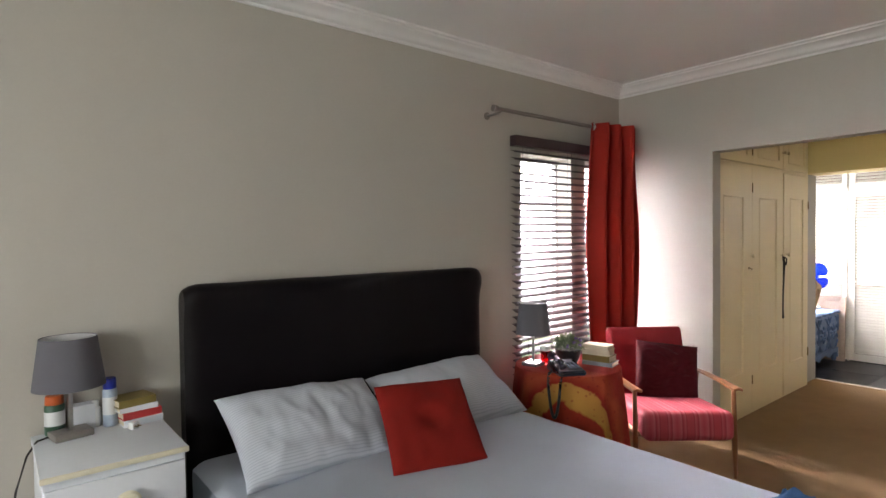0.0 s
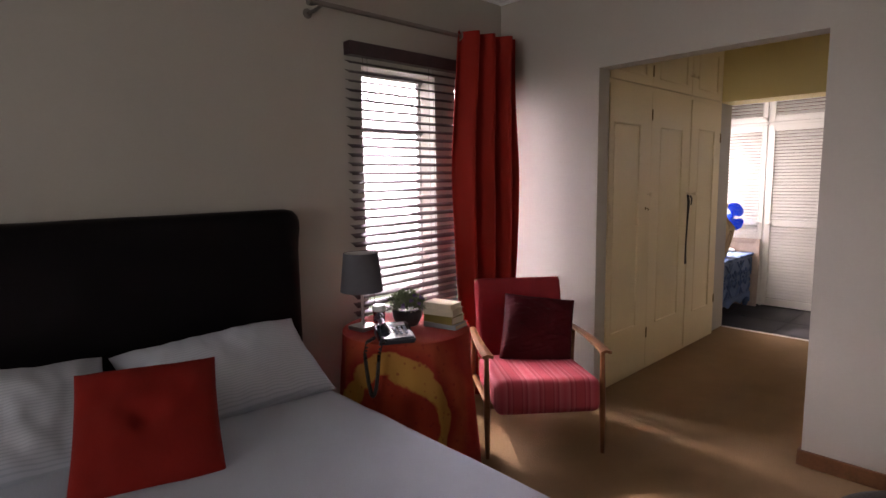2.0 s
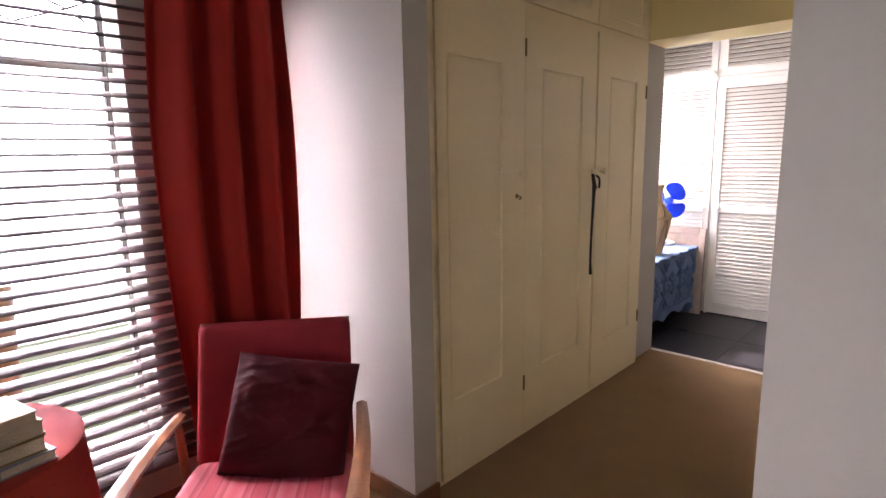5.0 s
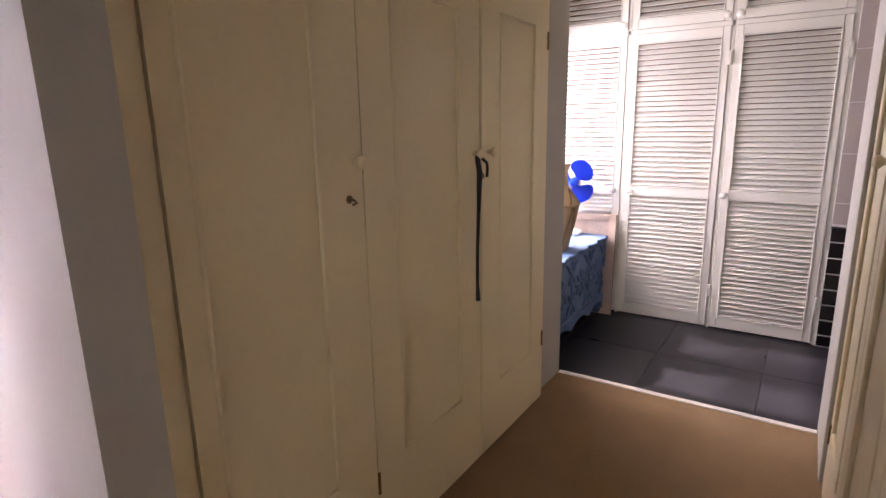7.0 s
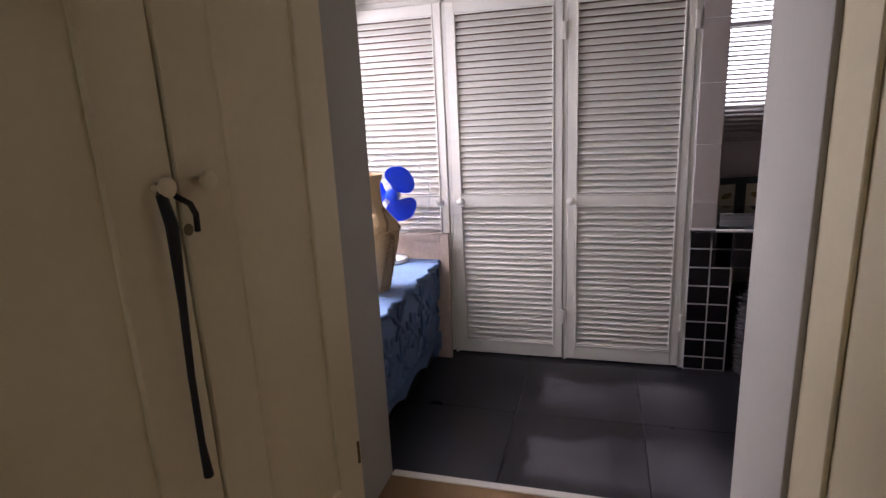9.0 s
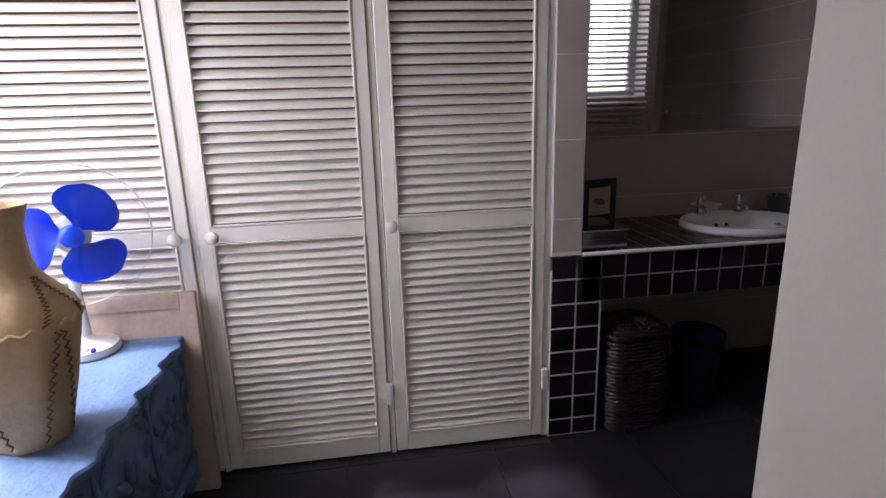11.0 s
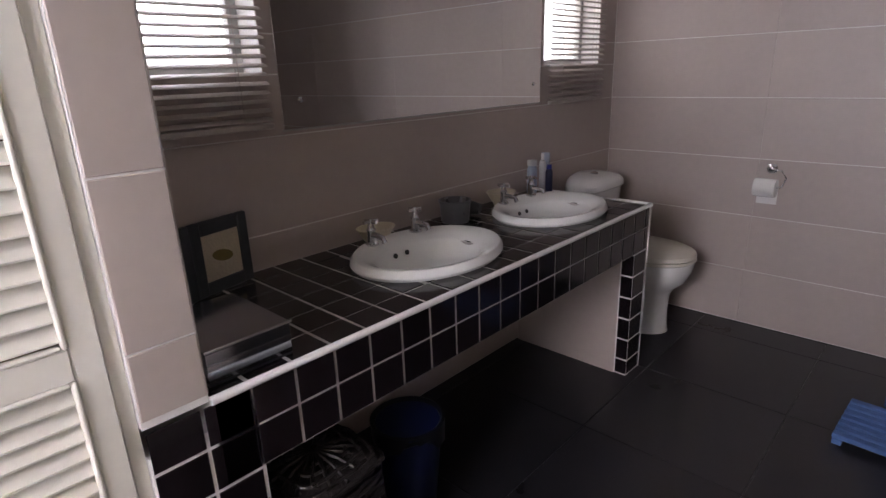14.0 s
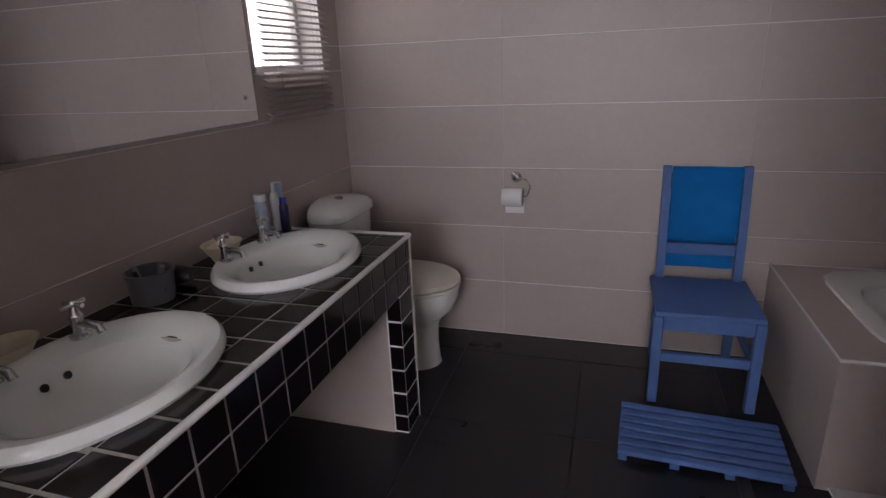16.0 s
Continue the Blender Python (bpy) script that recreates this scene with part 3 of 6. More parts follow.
def piece_slat(wide, deep, mat):
    """A slat that is long in x and slightly crowned."""
    key = (round(wide, 3), deep, mat.name)
    if key not in SLATS:
        bm = bmesh.new()
        t = 0.0012 if deep < 0.03 else 0.0016
        rows = []
        for s, crown in ((-0.5, 0), (-0.2, 1), (0.2, 1), (0.5, 0)):
            rows.append([[bm.verts.new((sx * wide / 2, s * deep, crown * deep * 0.06 + h)) for h in (-t, t)] for sx in (-1, 1)])
        for a, b in zip(rows, rows[1:]):
            bm.faces.new((a[0][1], a[1][1], b[1][1], b[0][1]))
            bm.faces.new((a[0][0], b[0][0], b[1][0], a[1][0]))
            for k in (0, 1):
                bm.faces.new((a[k][0], a[k][1], b[k][1], b[k][0]))
        for r in (rows[0], rows[-1]):
            bm.faces.new((r[0][0], r[1][0], r[1][1], r[0][1]))
        bmesh.ops.recalc_face_normals(bm, faces=bm.faces)
        SLATS[key] = mesh_of("slat", bm, mat, False)
    return SLATS[key]


blind("window_blind", "-y", 2.855, 4.20, 2.455, 0.225, 2.31, 0.0525, 0.050, 24, BLINDWOOD, 0.075, (2.98, 3.50, 4.08), "dark brown wooden Venetian blind, slats half open, before the bedroom window")
blind("bathroom_blind", "-x", -0.215, 0.44, 8.64, 1.25, 2.42, 0.026, 0.026, 25, PALEBLIND, 0.03, (-0.12, 0.3), "pale narrow-slat Venetian blind beside the mirror")
blind("bathroom_blind", "-x", -2.30, -1.765, 8.64, 1.225, 2.42, 0.026, 0.026, 25, PALEBLIND, 0.03, (-2.2, -1.87), "pale narrow-slat Venetian blind in the corner over the toilet")

# ---- dressing passage: built-in wardrobes ----


def panel_door(parent, x0, x1, z0, z1, y, sign, panel, knob=None, hinges=(), proud=0.0, name="door"):
    """A framed door with a recessed panel and a bead; sign -1 faces -y."""
    def yy(a, b):
        return tuple(sorted((y + sign * (a + proud), y + sign * (b + proud))))
    bm = bmesh.new()
    px0, px1, pz0, pz1 = panel
    back, front = 0.0, 0.022
    for a, b, c, d in ((x0, px0, z0, z1), (px1, x1, z0, z1), (px0, px1, z0, pz0), (px0, px1, pz1, z1)):
        box(bm, a, b, *yy(back, front), c, d)
    door = part(name, bm, CREAM, parent, smooth=False)
    part("panel", solid(px0 - 0.002, px1 + 0.002, *yy(0.001, 0.013), pz0 - 0.002, pz1 + 0.002), CREAM, door, smooth=False)
    for a, b, c, d in ((px0, px0 + 0.012, pz0, pz1), (px1 - 0.012, px1, pz0, pz1), (px0 + 0.012, px1 - 0.012, pz0, pz0 + 0.012), (px0 + 0.012, px1 - 0.012, pz1 - 0.012, pz1)):
        part("bead", solid(a, b, *yy(0.012, 0.026), c, d, bevel=0.004, seg=1), CREAM, door)
    if knob:
        part("knob", lathe([(0.008, 0), (0.007, 0.012), (0.013, 0.018), (0.019, 0.026), (0.019, 0.034), (0.012, 0.041), (0, 0.043)], 20), CREAM, door, "round white wooden knob", m=pose(knob[0], yy(front, front)[0], knob[1], 90 if sign < 0 else -90))
    for hx, hz in hinges:
        part("hinge", rod([(hx, yy(0.024, 0.024)[0], hz - 0.04), (hx, yy(0.024, 0.024)[0], hz + 0.04)], 0.006, 8), BRASS, door, "small brass hinge")
    return door


wardrobe = thing("wardrobe", (0, 0, 0), 0, "built-in cream painted wardrobe with panelled doors and top boxes", "wardrobe")
bm = bmesh.new()
box(bm, 4.387, 6.484, 1.745, 2.419, 0, 2.699)
part("body", bm, CREAM, wardrobe, smooth=False)
bm = bmesh.new()
for a, b, c, d in ((4.387, 4.466, 0, 2.69), (6.435, 6.484, 0, 2.69), (4.466, 6.435, 2.155, 2.185), (4.466, 6.435, 2.64, 2.69), (4.466, 6.435, 0, 0.018)):
    box(bm, a, b, 1.733, 1.745, c, d)
part("face_frame", bm, CREAM, wardrobe, smooth=False)
DY = 1.745
panel_door(wardrobe, 4.469, 5.083, 0.02, 2.152, DY, -1, (4.53, 4.912, 0.385, 1.90), (5.045, 1.387))
panel_door(wardrobe, 5.087, 5.786, 0.02, 2.152, DY, -1, (5.235, 5.64, 0.35, 1.90), (5.738, 1.372), [(5.088, 0.30), (5.088, 1.98)])
panel_door(wardrobe, 5.796, 6.432, 0.02, 2.148, DY, -1, (5.945, 6.30, 0.31, 1.92), (5.845, 1.372), [(6.432, 0.36), (6.432, 1.86)], proud=0.006)
panel_door(wardrobe, 4.469, 5.083, 2.189, 2.637, DY, -1, (4.535, 4.99, 2.25, 2.58), name="top_door")
panel_door(wardrobe, 5.087, 5.786, 2.189, 2.637, DY, -1, (5.20, 5.70, 2.25, 2.58), (5.765, 2.34), [(5.088, 2.30)], name="top_door")
panel_door(wardrobe, 5.796, 6.432, 2.189, 2.637, DY, -1, (5.92, 6.35, 2.25, 2.58), (5.85, 2.34), name="top_door")
part("keyhole", lathe([(0.012, 0), (0.012, 0.003), (0.005, 0.004), (0, 0.004)], 14), BRASS, wardrobe, "brass keyhole cover", m=pose(5.02, 1.723, 1.281, 90))
part("key", rod([(5.016, 1.723, 1.281), (5.016, 1.701, 1.281), (5.024, 1.697, 1.272), (5.008, 1.697, 1.268)], 0.004, 6), BRASS, wardrobe, "small brass key in the lock")
part("keyhole", lathe([(0.012, 0), (0.012, 0.003), (0.005, 0.004), (0, 0.004)], 14), BRASS, wardrobe, "brass keyhole cover", m=pose(5.80, 1.717, 1.28, 90))
lone("hanging_strap", rod([(5.736, 1.708, 1.380), (5.728, 1.700, 1.36), (5.734, 1.693, 1.30), (5.732, 1.697, 1.15), (5.725, 1.699, 1.0), (5.724, 1.700, 0.85), (5.726, 1.698, 0.775)], [0.006, 0.010, 0.012, 0.008, 0.007, 0.007, 0.010], 8), CORD, "dark braided strap hung from a wardrobe knob", "strap")
lone("hanging_strap", rod([(5.740, 1.708, 1.376), (5.760, 1.695, 1.352), (5.785, 1.690, 1.335), (5.808, 1.699, 1.31), (5.810, 1.703, 1.275)], 0.006, 8), CORD, "short dark cord looped from a wardrobe knob to a key", "strap")

cupboard = thing("passage_cupboard", (0, 0, 0), 0, "built-in cream painted cupboard along the dressing passage", "cupboard")
part("body", solid(4.387, 6.384, -0.099, 0.412, 0, 2.699), CREAM, cupboard, smooth=False)
bm = bmesh.new()
for a, b, c, d in ((4.387, 4.46, 0, 2.69), (6.28, 6.384, 0, 2.69), (4.46, 6.28, 2.155, 2.185), (4.46, 6.28, 0, 0.018)):
    box(bm, a, b, 0.412, 0.428, c, d)
part("face_frame", bm, CREAM, cupboard, smooth=False)
for a, b in ((4.463, 5.06), (5.066, 5.664), (5.67, 6.277)):
    panel_door(cupboard, a, b, 0.02, 2.152, 0.412, 1, (a + 0.1, b - 0.1, 0.33, 1.9), (a + 0.05, 1.37), [(b - 0.004, 0.28), (b - 0.004, 1.9)])
    panel_door(cupboard, a, b, 2.189, 2.66, 0.412, 1, (a + 0.1, b - 0.1, 2.25, 2.6), name="top_door")

# ---- bathroom: louvred cupboards ----
louvre = thing("louvre_cupboard", (0, 0, 0), 0, "built-in white cupboards with louvred doors and top boxes", "cupboard")
# Dark wood colour here puts shade into the gaps between the slats.
part("carcass", solid(8.20, 8.67, 0.462, 2.498, 0.0, 2.648), SKIRT, louvre, "cupboard carcass coloured dark to deepen the shade behind the slats", smooth=False)
bm = bmesh.new()
for y0, y1 in ((0.462, 0.486), (1.112, 1.132), (1.776, 1.796), (2.45, 2.498)):
    box(bm, 8.062, 8.10, y0, y1, 0, 2.648)
box(bm, 8.062, 8.10, 0.486, 2.45, 2.072, 2.102)
box(bm, 8.062, 8.10, 0.486, 2.45, 2.60, 2.648)
part("face_frame", bm, LOUVRE, louvre, smooth=False)


LOUVS = {}


def piece_mesh_louvre(wide):
    key = round(wide, 3)
    if key not in LOUVS:
        bm = bmesh.new()
        box(bm, -wide / 2, wide / 2, -0.0208, 0.0208, -0.0029, 0.0029, bevel=0.002, seg=1)
        LOUVS[key] = mesh_of("slat", bm, LOUVRE, False)
    return LOUVS[key]


def louvre_door(y0, y1, z0, z1, fields, knob=None, hinges=(), name="door"):
    """A framed door that faces -x with fields of sloping slats."""
    x0, x1, st = 8.052, 8.084, 0.046
    edges = [z0] + [v for f in fields for v in f] + [z1]
    door = part(name, solid(x0 + 0.001, x1, y0, y0 + st, z0, z1, bevel=0.003, seg=1), LOUVRE, louvre, smooth=False)
    part("stile", solid(x0 + 0.001, x1, y1 - st, y1, z0, z1, bevel=0.003, seg=1), LOUVRE, door, smooth=False)
    for a, b in zip(edges[::2], edges[1::2]):
        part("rail", solid(x0, x1, y0 + st, y1 - st, a, b, bevel=0.003, seg=1), LOUVRE, door, smooth=False)
    for a, b in fields:
        for p, q, r, s in ((y0 + st, y0 + st + 0.009, a, b), (y1 - st - 0.009, y1 - st, a, b), (y0 + st + 0.009, y1 - st - 0.009, a, a + 0.008), (y0 + st + 0.009, y1 - st - 0.009, b - 0.008, b)):
            part("bead", solid(x0 - 0.004, x0 + 0.012, p, q, r, s, bevel=0.003, seg=1), LOUVRE, door, smooth=False)
        n = round((b - a - 0.02) / 0.0352)
        for i in range(n):
            ob = new("slat", piece_mesh_louvre(y1 - y0 - 2 * st - 0.006))
            ob.parent = door
            ob.matrix_basis = pose(x0 + 0.017, (y0 + y1) / 2, a + 0.01 + (i + 0.5) * (b - a - 0.02) / n, 0, 0, -90) @ pose(0, 0, 0, 46 + random.uniform(-0.1, 0.1), 0, 0)
    if knob:
        part("knob", lathe([(0.010, 0), (0.009, 0.014), (0.017, 0.021), (0.024, 0.032), (0.024, 0.042), (0.015, 0.051), (0, 0.053)], 22), LOUVRE, door, "round white wooden knob", m=pose(x0, *knob, 0, -90, 0))
    for hy, hz in hinges:
        part("hinge", solid(x0 - 0.014, x0 + 0.004, hy - 0.011, hy + 0.011, hz - 0.045, hz + 0.045, bevel=0.003), LOUVRE, door, "painted-over hinge")
    return door


FIELDS = [(0.092, 0.942), (1.000, 2.008)]
louvre_door(0.488, 1.109, 0.012, 2.070, FIELDS, (1.087, 0.972), [(0.482, 0.28), (0.482, 1.87)])
louvre_door(1.135, 1.773, 0.012, 2.070, FIELDS, (1.716, 0.970), [(1.128, 0.28), (1.128, 1.87)])
louvre_door(1.799, 2.447, 0.012, 2.070, FIELDS, (1.84, 0.970))
for a, b, k in ((0.488, 1.109, 1.085), (1.135, 1.773, 1.16), (1.799, 2.447, 1.82)):
    louvre_door(a, b, 2.105, 2.597, [(2.165, 2.54)], (k, 2.135), name="top_door")

# ---- bedroom things ----


def quarter(p, q, n=10):
    return [Vector(p).lerp(Vector(q), i / n) for i in range(n + 1)]


# curtain and rod
curtain_rod = thing("curtain_rod", (0, 0, 0), 0, "slim brushed metal curtain rod with a bracket", "curtain rod")
part("pole", rod([(2.60, 2.36, 2.447), (4.20, 2.36, 2.447)], 0.014, 14), RODMETAL, curtain_rod)
part("finial", lathe([(0.0, -0.02), (0.022, -0.018), (0.024, 0.0), (0.02, 0.02), (0.0, 0.022)], 18), RODMETAL, curtain_rod, m=pose(2.585, 2.36, 2.447, 0, 90, 0))
for x in (2.64, 4.17):
    part("bracket", rod([(x, 2.498, 2.425), (x, 2.44, 2.425), (x, 2.38, 2.43), (x, 2.36, 2.434)], 0.009, 8), RODMETAL, curtain_rod)
    part("wall_plate", lathe([(0.026, 0), (0.026, 0.006), (0.018, 0.01), (0.0, 0.01)], 18), RODMETAL, curtain_rod, m=pose(x, 2.499, 2.425, 90))


def curtain_fold(u, v):
    x = 3.645 + u * 0.470
    z = 2.475 - v * 2.455
    gather = 0.75 + 0.25 * math.sin(3 * v + 1)
    wave = math.sin(u * 2 * math.pi * 3.4 + 0.6 * math.sin(v * 4)) * 0.055 * (0.75 + 0.4 * v)
    fine = 0.012 * math.sin(u * 41 + v * 3) * v + 0.02 * noise.noise(Vector((u * 6, v * 4, 0.3)))
    y = 2.335 - 0.10 * u + wave * gather + fine
    lean = 0.02 * math.sin(v * 5) * (u - 0.5) - 0.035 * math.sin(math.pi * v) * (1 - u)
    return (x + lean, min(y, 2.425), z)


curtain = thing("curtain", (0, 0, 0), 0, "drawn-back red eyelet curtain hanging to the floor", "curtain")
part("drape", sheet(curtain_fold, 110, 44, 0.004), CURTAIN, curtain)
for i, u in enumerate((0.06, 0.28, 0.5, 0.72, 0.94)):
    ring = [(3.645 + u * 0.470, 2.36 + 0.026 * math.cos(a), 2.447 + 0.026 * math.sin(a)) for a in [k * math.pi / 9 for k in range(18)]]
    part("eyelet", rod(ring, 0.005, 8, closed=True), NICKEL, curtain, "silver eyelet")

# bed
prof = [(2.492, 0.0), (2.492, 1.316), (2.478, 1.361), (2.440, 1.382), (2.400, 1.382), (2.372, 1.368), (2.358, 1.341), (2.357, 1.300), (2.372, 1.25), (2.380, 1.15), (2.380, 0.0)]
headboard_bm = bmesh.new()
rows = []
xs = [0.615, 0.622, 0.645, 0.685] + [0.685 + (2.40 - 0.685) * k / 24 for k in range(1, 24)] + [2.40, 2.44, 2.463, 2.470]
for x in xs:
    edge = min(x - 0.615, 2.470 - x)
    tuck = 0.03 * max(0.0, 1 - edge / 0.07) ** 2.2
    sag = 0.004 * noise.noise(Vector((x * 4, 0, 0)))
    rows.append([headboard_bm.verts.new((x, min(2.492, y + (tuck if y < 2.44 else 0) + 0.003 * noise.noise(Vector((x * 3, z * 3, 1)))), z - (tuck * 0.9 + sag if z > 1.2 else 0))) for y, z in prof])
for a, b in zip(rows, rows[1:]):
    for k in range(len(prof) - 1):
        headboard_bm.faces.new((a[k], b[k], b[k + 1], a[k + 1]))
headboard_bm.faces.new(rows[0])
headboard_bm.faces.new(rows[-1][::-1])
bmesh.ops.recalc_face_normals(headboard_bm, faces=headboard_bm.faces)
bed = thing("bed", (1.48, 1.35, 0), 0, "double bed with a black-brown leather headboard and pale grey linen", "bed")
off = pose(-1.48, -1.35, 0)
part("headboard", headboard_bm, LEATHER, bed, "tall black-brown leather headboard with rolled top edge", m=off)
part("base", solid(0.64, 2.27, 0.42, 2.36, 0.08, 0.34, bevel=0.02), LEATHER, bed, m=off)
part("mattress", solid(0.62, 2.295, 0.40, 2.355, 0.34, 0.55, bevel=0.05, seg=4), LINEN, bed, m=off)
for x in (0.72, 2.26):
    for y in (0.52, 2.25):
        part("leg", lathe([(0.03, 0), (0.035, 0.08)], 16), SKIRT, bed, m=off @ pose(x, y, 0))


def cover(u, v):
    """The bed cover: over the top, round the edges and down both sides and the foot."""
    x = -1.175 + 2.35 * u
    y = -1.42 + 2.40 * v
    hx, hy, r = 0.860, 0.95, 0.13
    cx = max(-hx + r, min(hx - r, x))
    cy = max(-hy + r, y)
    q = Vector((x - cx, y - cy))
    d = q.length
    k = min(d, r) / d if d > 1e-6 else 0.0
    px, py = cx + q.x * k, cy + q.y * k
    drop = max(0.0, d - 0.07)
    fall = drop * drop / 0.12 if drop < 0.06 else drop - 0.03
    if fall > 0.34:
        fall = 0.34 + (fall - 0.34) * 0.15
    wob = 0.012 * noise.noise(Vector((x * 2.2, y * 2.2, 0.1))) + 0.006 * noise.noise(Vector((x * 6, y * 5, 2)))
    if d > r:
        swell = 0.014 * math.sin((y if abs(q.x) > abs(q.y) else x) * 19) * min(1, (d - r) * 5)
        px, py = px + swell * q.x / d, py + swell * q.y / d
    return (px - 0.004, py, 0.578 - fall + wob)


part("bed_cover", sheet(cover, 96, 104, 0.010), LINEN, bed, "pale grey cotton bed cover with soft creases")
tagged(lone("pillow", cushion_shape(0.80, 0.50, 0.22, seed=1, rumple=0.016, n=64, pinch=0.14, crease=0.008), PILLOW, "pale pillow in finely striped grey linen against the headboard", "pillow", pose(1.10, 2.09, 0.70, -55, 3, 2)), group="bed pillows")
tagged(lone("pillow", cushion_shape(0.82, 0.50, 0.21, seed=5, rumple=0.016, n=64, pinch=0.14, crease=0.008), PILLOW, "pale pillow in finely striped grey linen leaning on the headboard", "pillow", pose(1.925, 2.10, 0.69, -60, -2, -4)), group="bed pillows")
cushion = thing("cushion", (1.502, 1.720, 0.724), 0, "square brick-red cotton cushion with a buttoned centre, on the pillows", "cushion")
part("cover", cushion_shape(0.45, 0.45, 0.13, seed=9, rumple=0.010, n=40, dent=0.026, pinch=0.07), REDCLOTH, cushion, m=pose(0, 0, 0, -48.2, 0.3, -17.9))


def throw_fold(u, v):
    x = 0.30 + 0.60 * u
    y = -0.94 + 0.11 * v + 0.03 * noise.noise(Vector((u * 3, v * 2, 4)))
    z = 0.598 + 0.008 * math.sin(v * 9 + u * 3) + 0.010 * noise.noise(Vector((u * 6, v * 5, 7)))
    over = max(0.0, x - 0.80)
    if over > 0:
        x = 0.80 + 0.085 * (1 - math.exp(-over / 0.085))
        z -= max(0.0, over - 0.075 * (1 - math.exp(-over / 0.05)))
    return (x, y, z)


lone("throw_blanket", sheet(throw_fold, 40, 16, 0.014), THROW, "crumpled denim-blue throw laid over the foot of the bed", "blanket", pose(1.48, 1.35, 0))

# nightstand with its things
nightstand = thing("nightstand", (0.277, 2.23, 0), 0, "white painted bedside cabinet with a cream-edged top", "nightstand")
part("carcass", solid(-0.225, 0.225, -0.255, 0.255, 0.0, 0.772, bevel=0.003, seg=1), NIGHTWHITE, nightstand)
part("top", solid(-0.232, 0.232, -0.274, 0.258, 0.776, 0.800, bevel=0.004), NIGHTWHITE, nightstand)
part("top_edge", solid(-0.233, 0.233, -0.282, -0.2742, 0.781, 0.801, bevel=0.003), EDGECREAM, nightstand, "cream wooden edging strip")
for z0, z1 in ((0.525, 0.750), (0.28, 0.518), (0.04, 0.273)):
    d = part("drawer", solid(-0.220, 0.220, -0.273, -0.2555, z0, z1, bevel=0.004), NIGHTWHITE, nightstand)
    part("knob", lathe([(0.014, 0), (0.016, 0.010), (0.040, 0.018), (0.044, 0.026), (0.036, 0.034), (0, 0.037)], 28), EDGECREAM, d, "large round pale wooden knob", m=pose(0.02, -0.273, (z0 + z1) / 2 + 0.015, 90))


def table_lamp(at, rz, bottom, top, z0, z1, label, base_w=0.062, stem_mat=NICKEL, square=True):
    lamp = thing("table_lamp", at, rz, label, "lamp", "grey table lamps")
    if square:
        part("base", solid(-base_w, base_w, -base_w * 0.75, base_w * 0.75, 0, 0.028, bevel=0.004), RODMETAL, lamp)
        part("stem", solid(-0.008, 0.008, -0.008, 0.008, 0.028, z0 + 0.10, bevel=0.003), stem_mat, lamp)
    else:
        part("base", solid(-base_w, base_w, -base_w, base_w, 0, 0.022, bevel=0.004), NICKEL, lamp)
        part("stem", rod([(0, 0, 0.02), (0, 0, z0 + 0.10)], 0.008, 12), stem_mat, lamp)
    bm = bmesh.new()
    seg = 48
    loops = [[bm.verts.new((r * math.cos(2 * math.pi * i / seg), r * math.sin(2 * math.pi * i / seg), z)) for i in range(seg)] for r, z in ((bottom, z0), (top, z1), (top - 0.003, z1), (bottom - 0.003, z0))]
    for a, b in zip(loops, loops[1:] + loops[:1]):
        for i in range(seg):
            bm.faces.new((a[i], a[(i + 1) % seg], b[(i + 1) % seg], b[i]))
    bmesh.ops.recalc_face_normals(bm, faces=bm.faces)
    shade = part("shade", bm, GREYSHADE, lamp, "grey tapered drum shade")
    seg_bm = bmesh.new()
    loops = [[seg_bm.verts.new((r * math.cos(2 * math.pi * i / seg), r * math.sin(2 * math.pi * i / seg), z)) for i in range(seg)] for r, z in ((bottom - 0.004, z0 + 0.002), (top - 0.004, z1 - 0.002))]
    for i in range(seg):
        seg_bm.faces.new((loops[0][i], loops[0][(i + 1) % seg], loops[1][(i + 1) % seg], loops[1][i]))
    part("lining", seg_bm, SHADELINING, shade, "white inner lining")
    for a in (0, 120, 240):
        part("spoke", rod([(0, 0, z1 - 0.02), ((top - 0.004) * math.cos(radians(a)), (top - 0.004) * math.sin(radians(a)), z1 - 0.006)], 0.0015, 6), NICKEL, lamp)
    part("bulb", lathe([(0.012, z0 + 0.08), (0.014, z0 + 0.10), (0.026, z0 + 0.13), (0.028, z0 + 0.15), (0.018, z0 + 0.172), (0, z0 + 0.178)], 18), PORCELAIN, lamp)
    return lamp


table_lamp((0.172, 2.375, 0.8005), 12, 0.127, 0.100, 0.205, 0.405, "grey-shaded table lamp with a metal stem on the nightstand", 0.068)
lone("lamp_cord", rod([(0.11, 2.40, 0.810), (0.06, 2.38, 0.806), (0.025, 2.33, 0.77), (-0.01, 2.30, 0.66), (-0.03, 2.28, 0.55), (-0.04, 2.32, 0.40), (0.02, 2.34, 0.20), (-0.03, 2.40, 0.02)], 0.004, 8), CORD, "dark lamp flex trailing down from the nightstand", "cable")


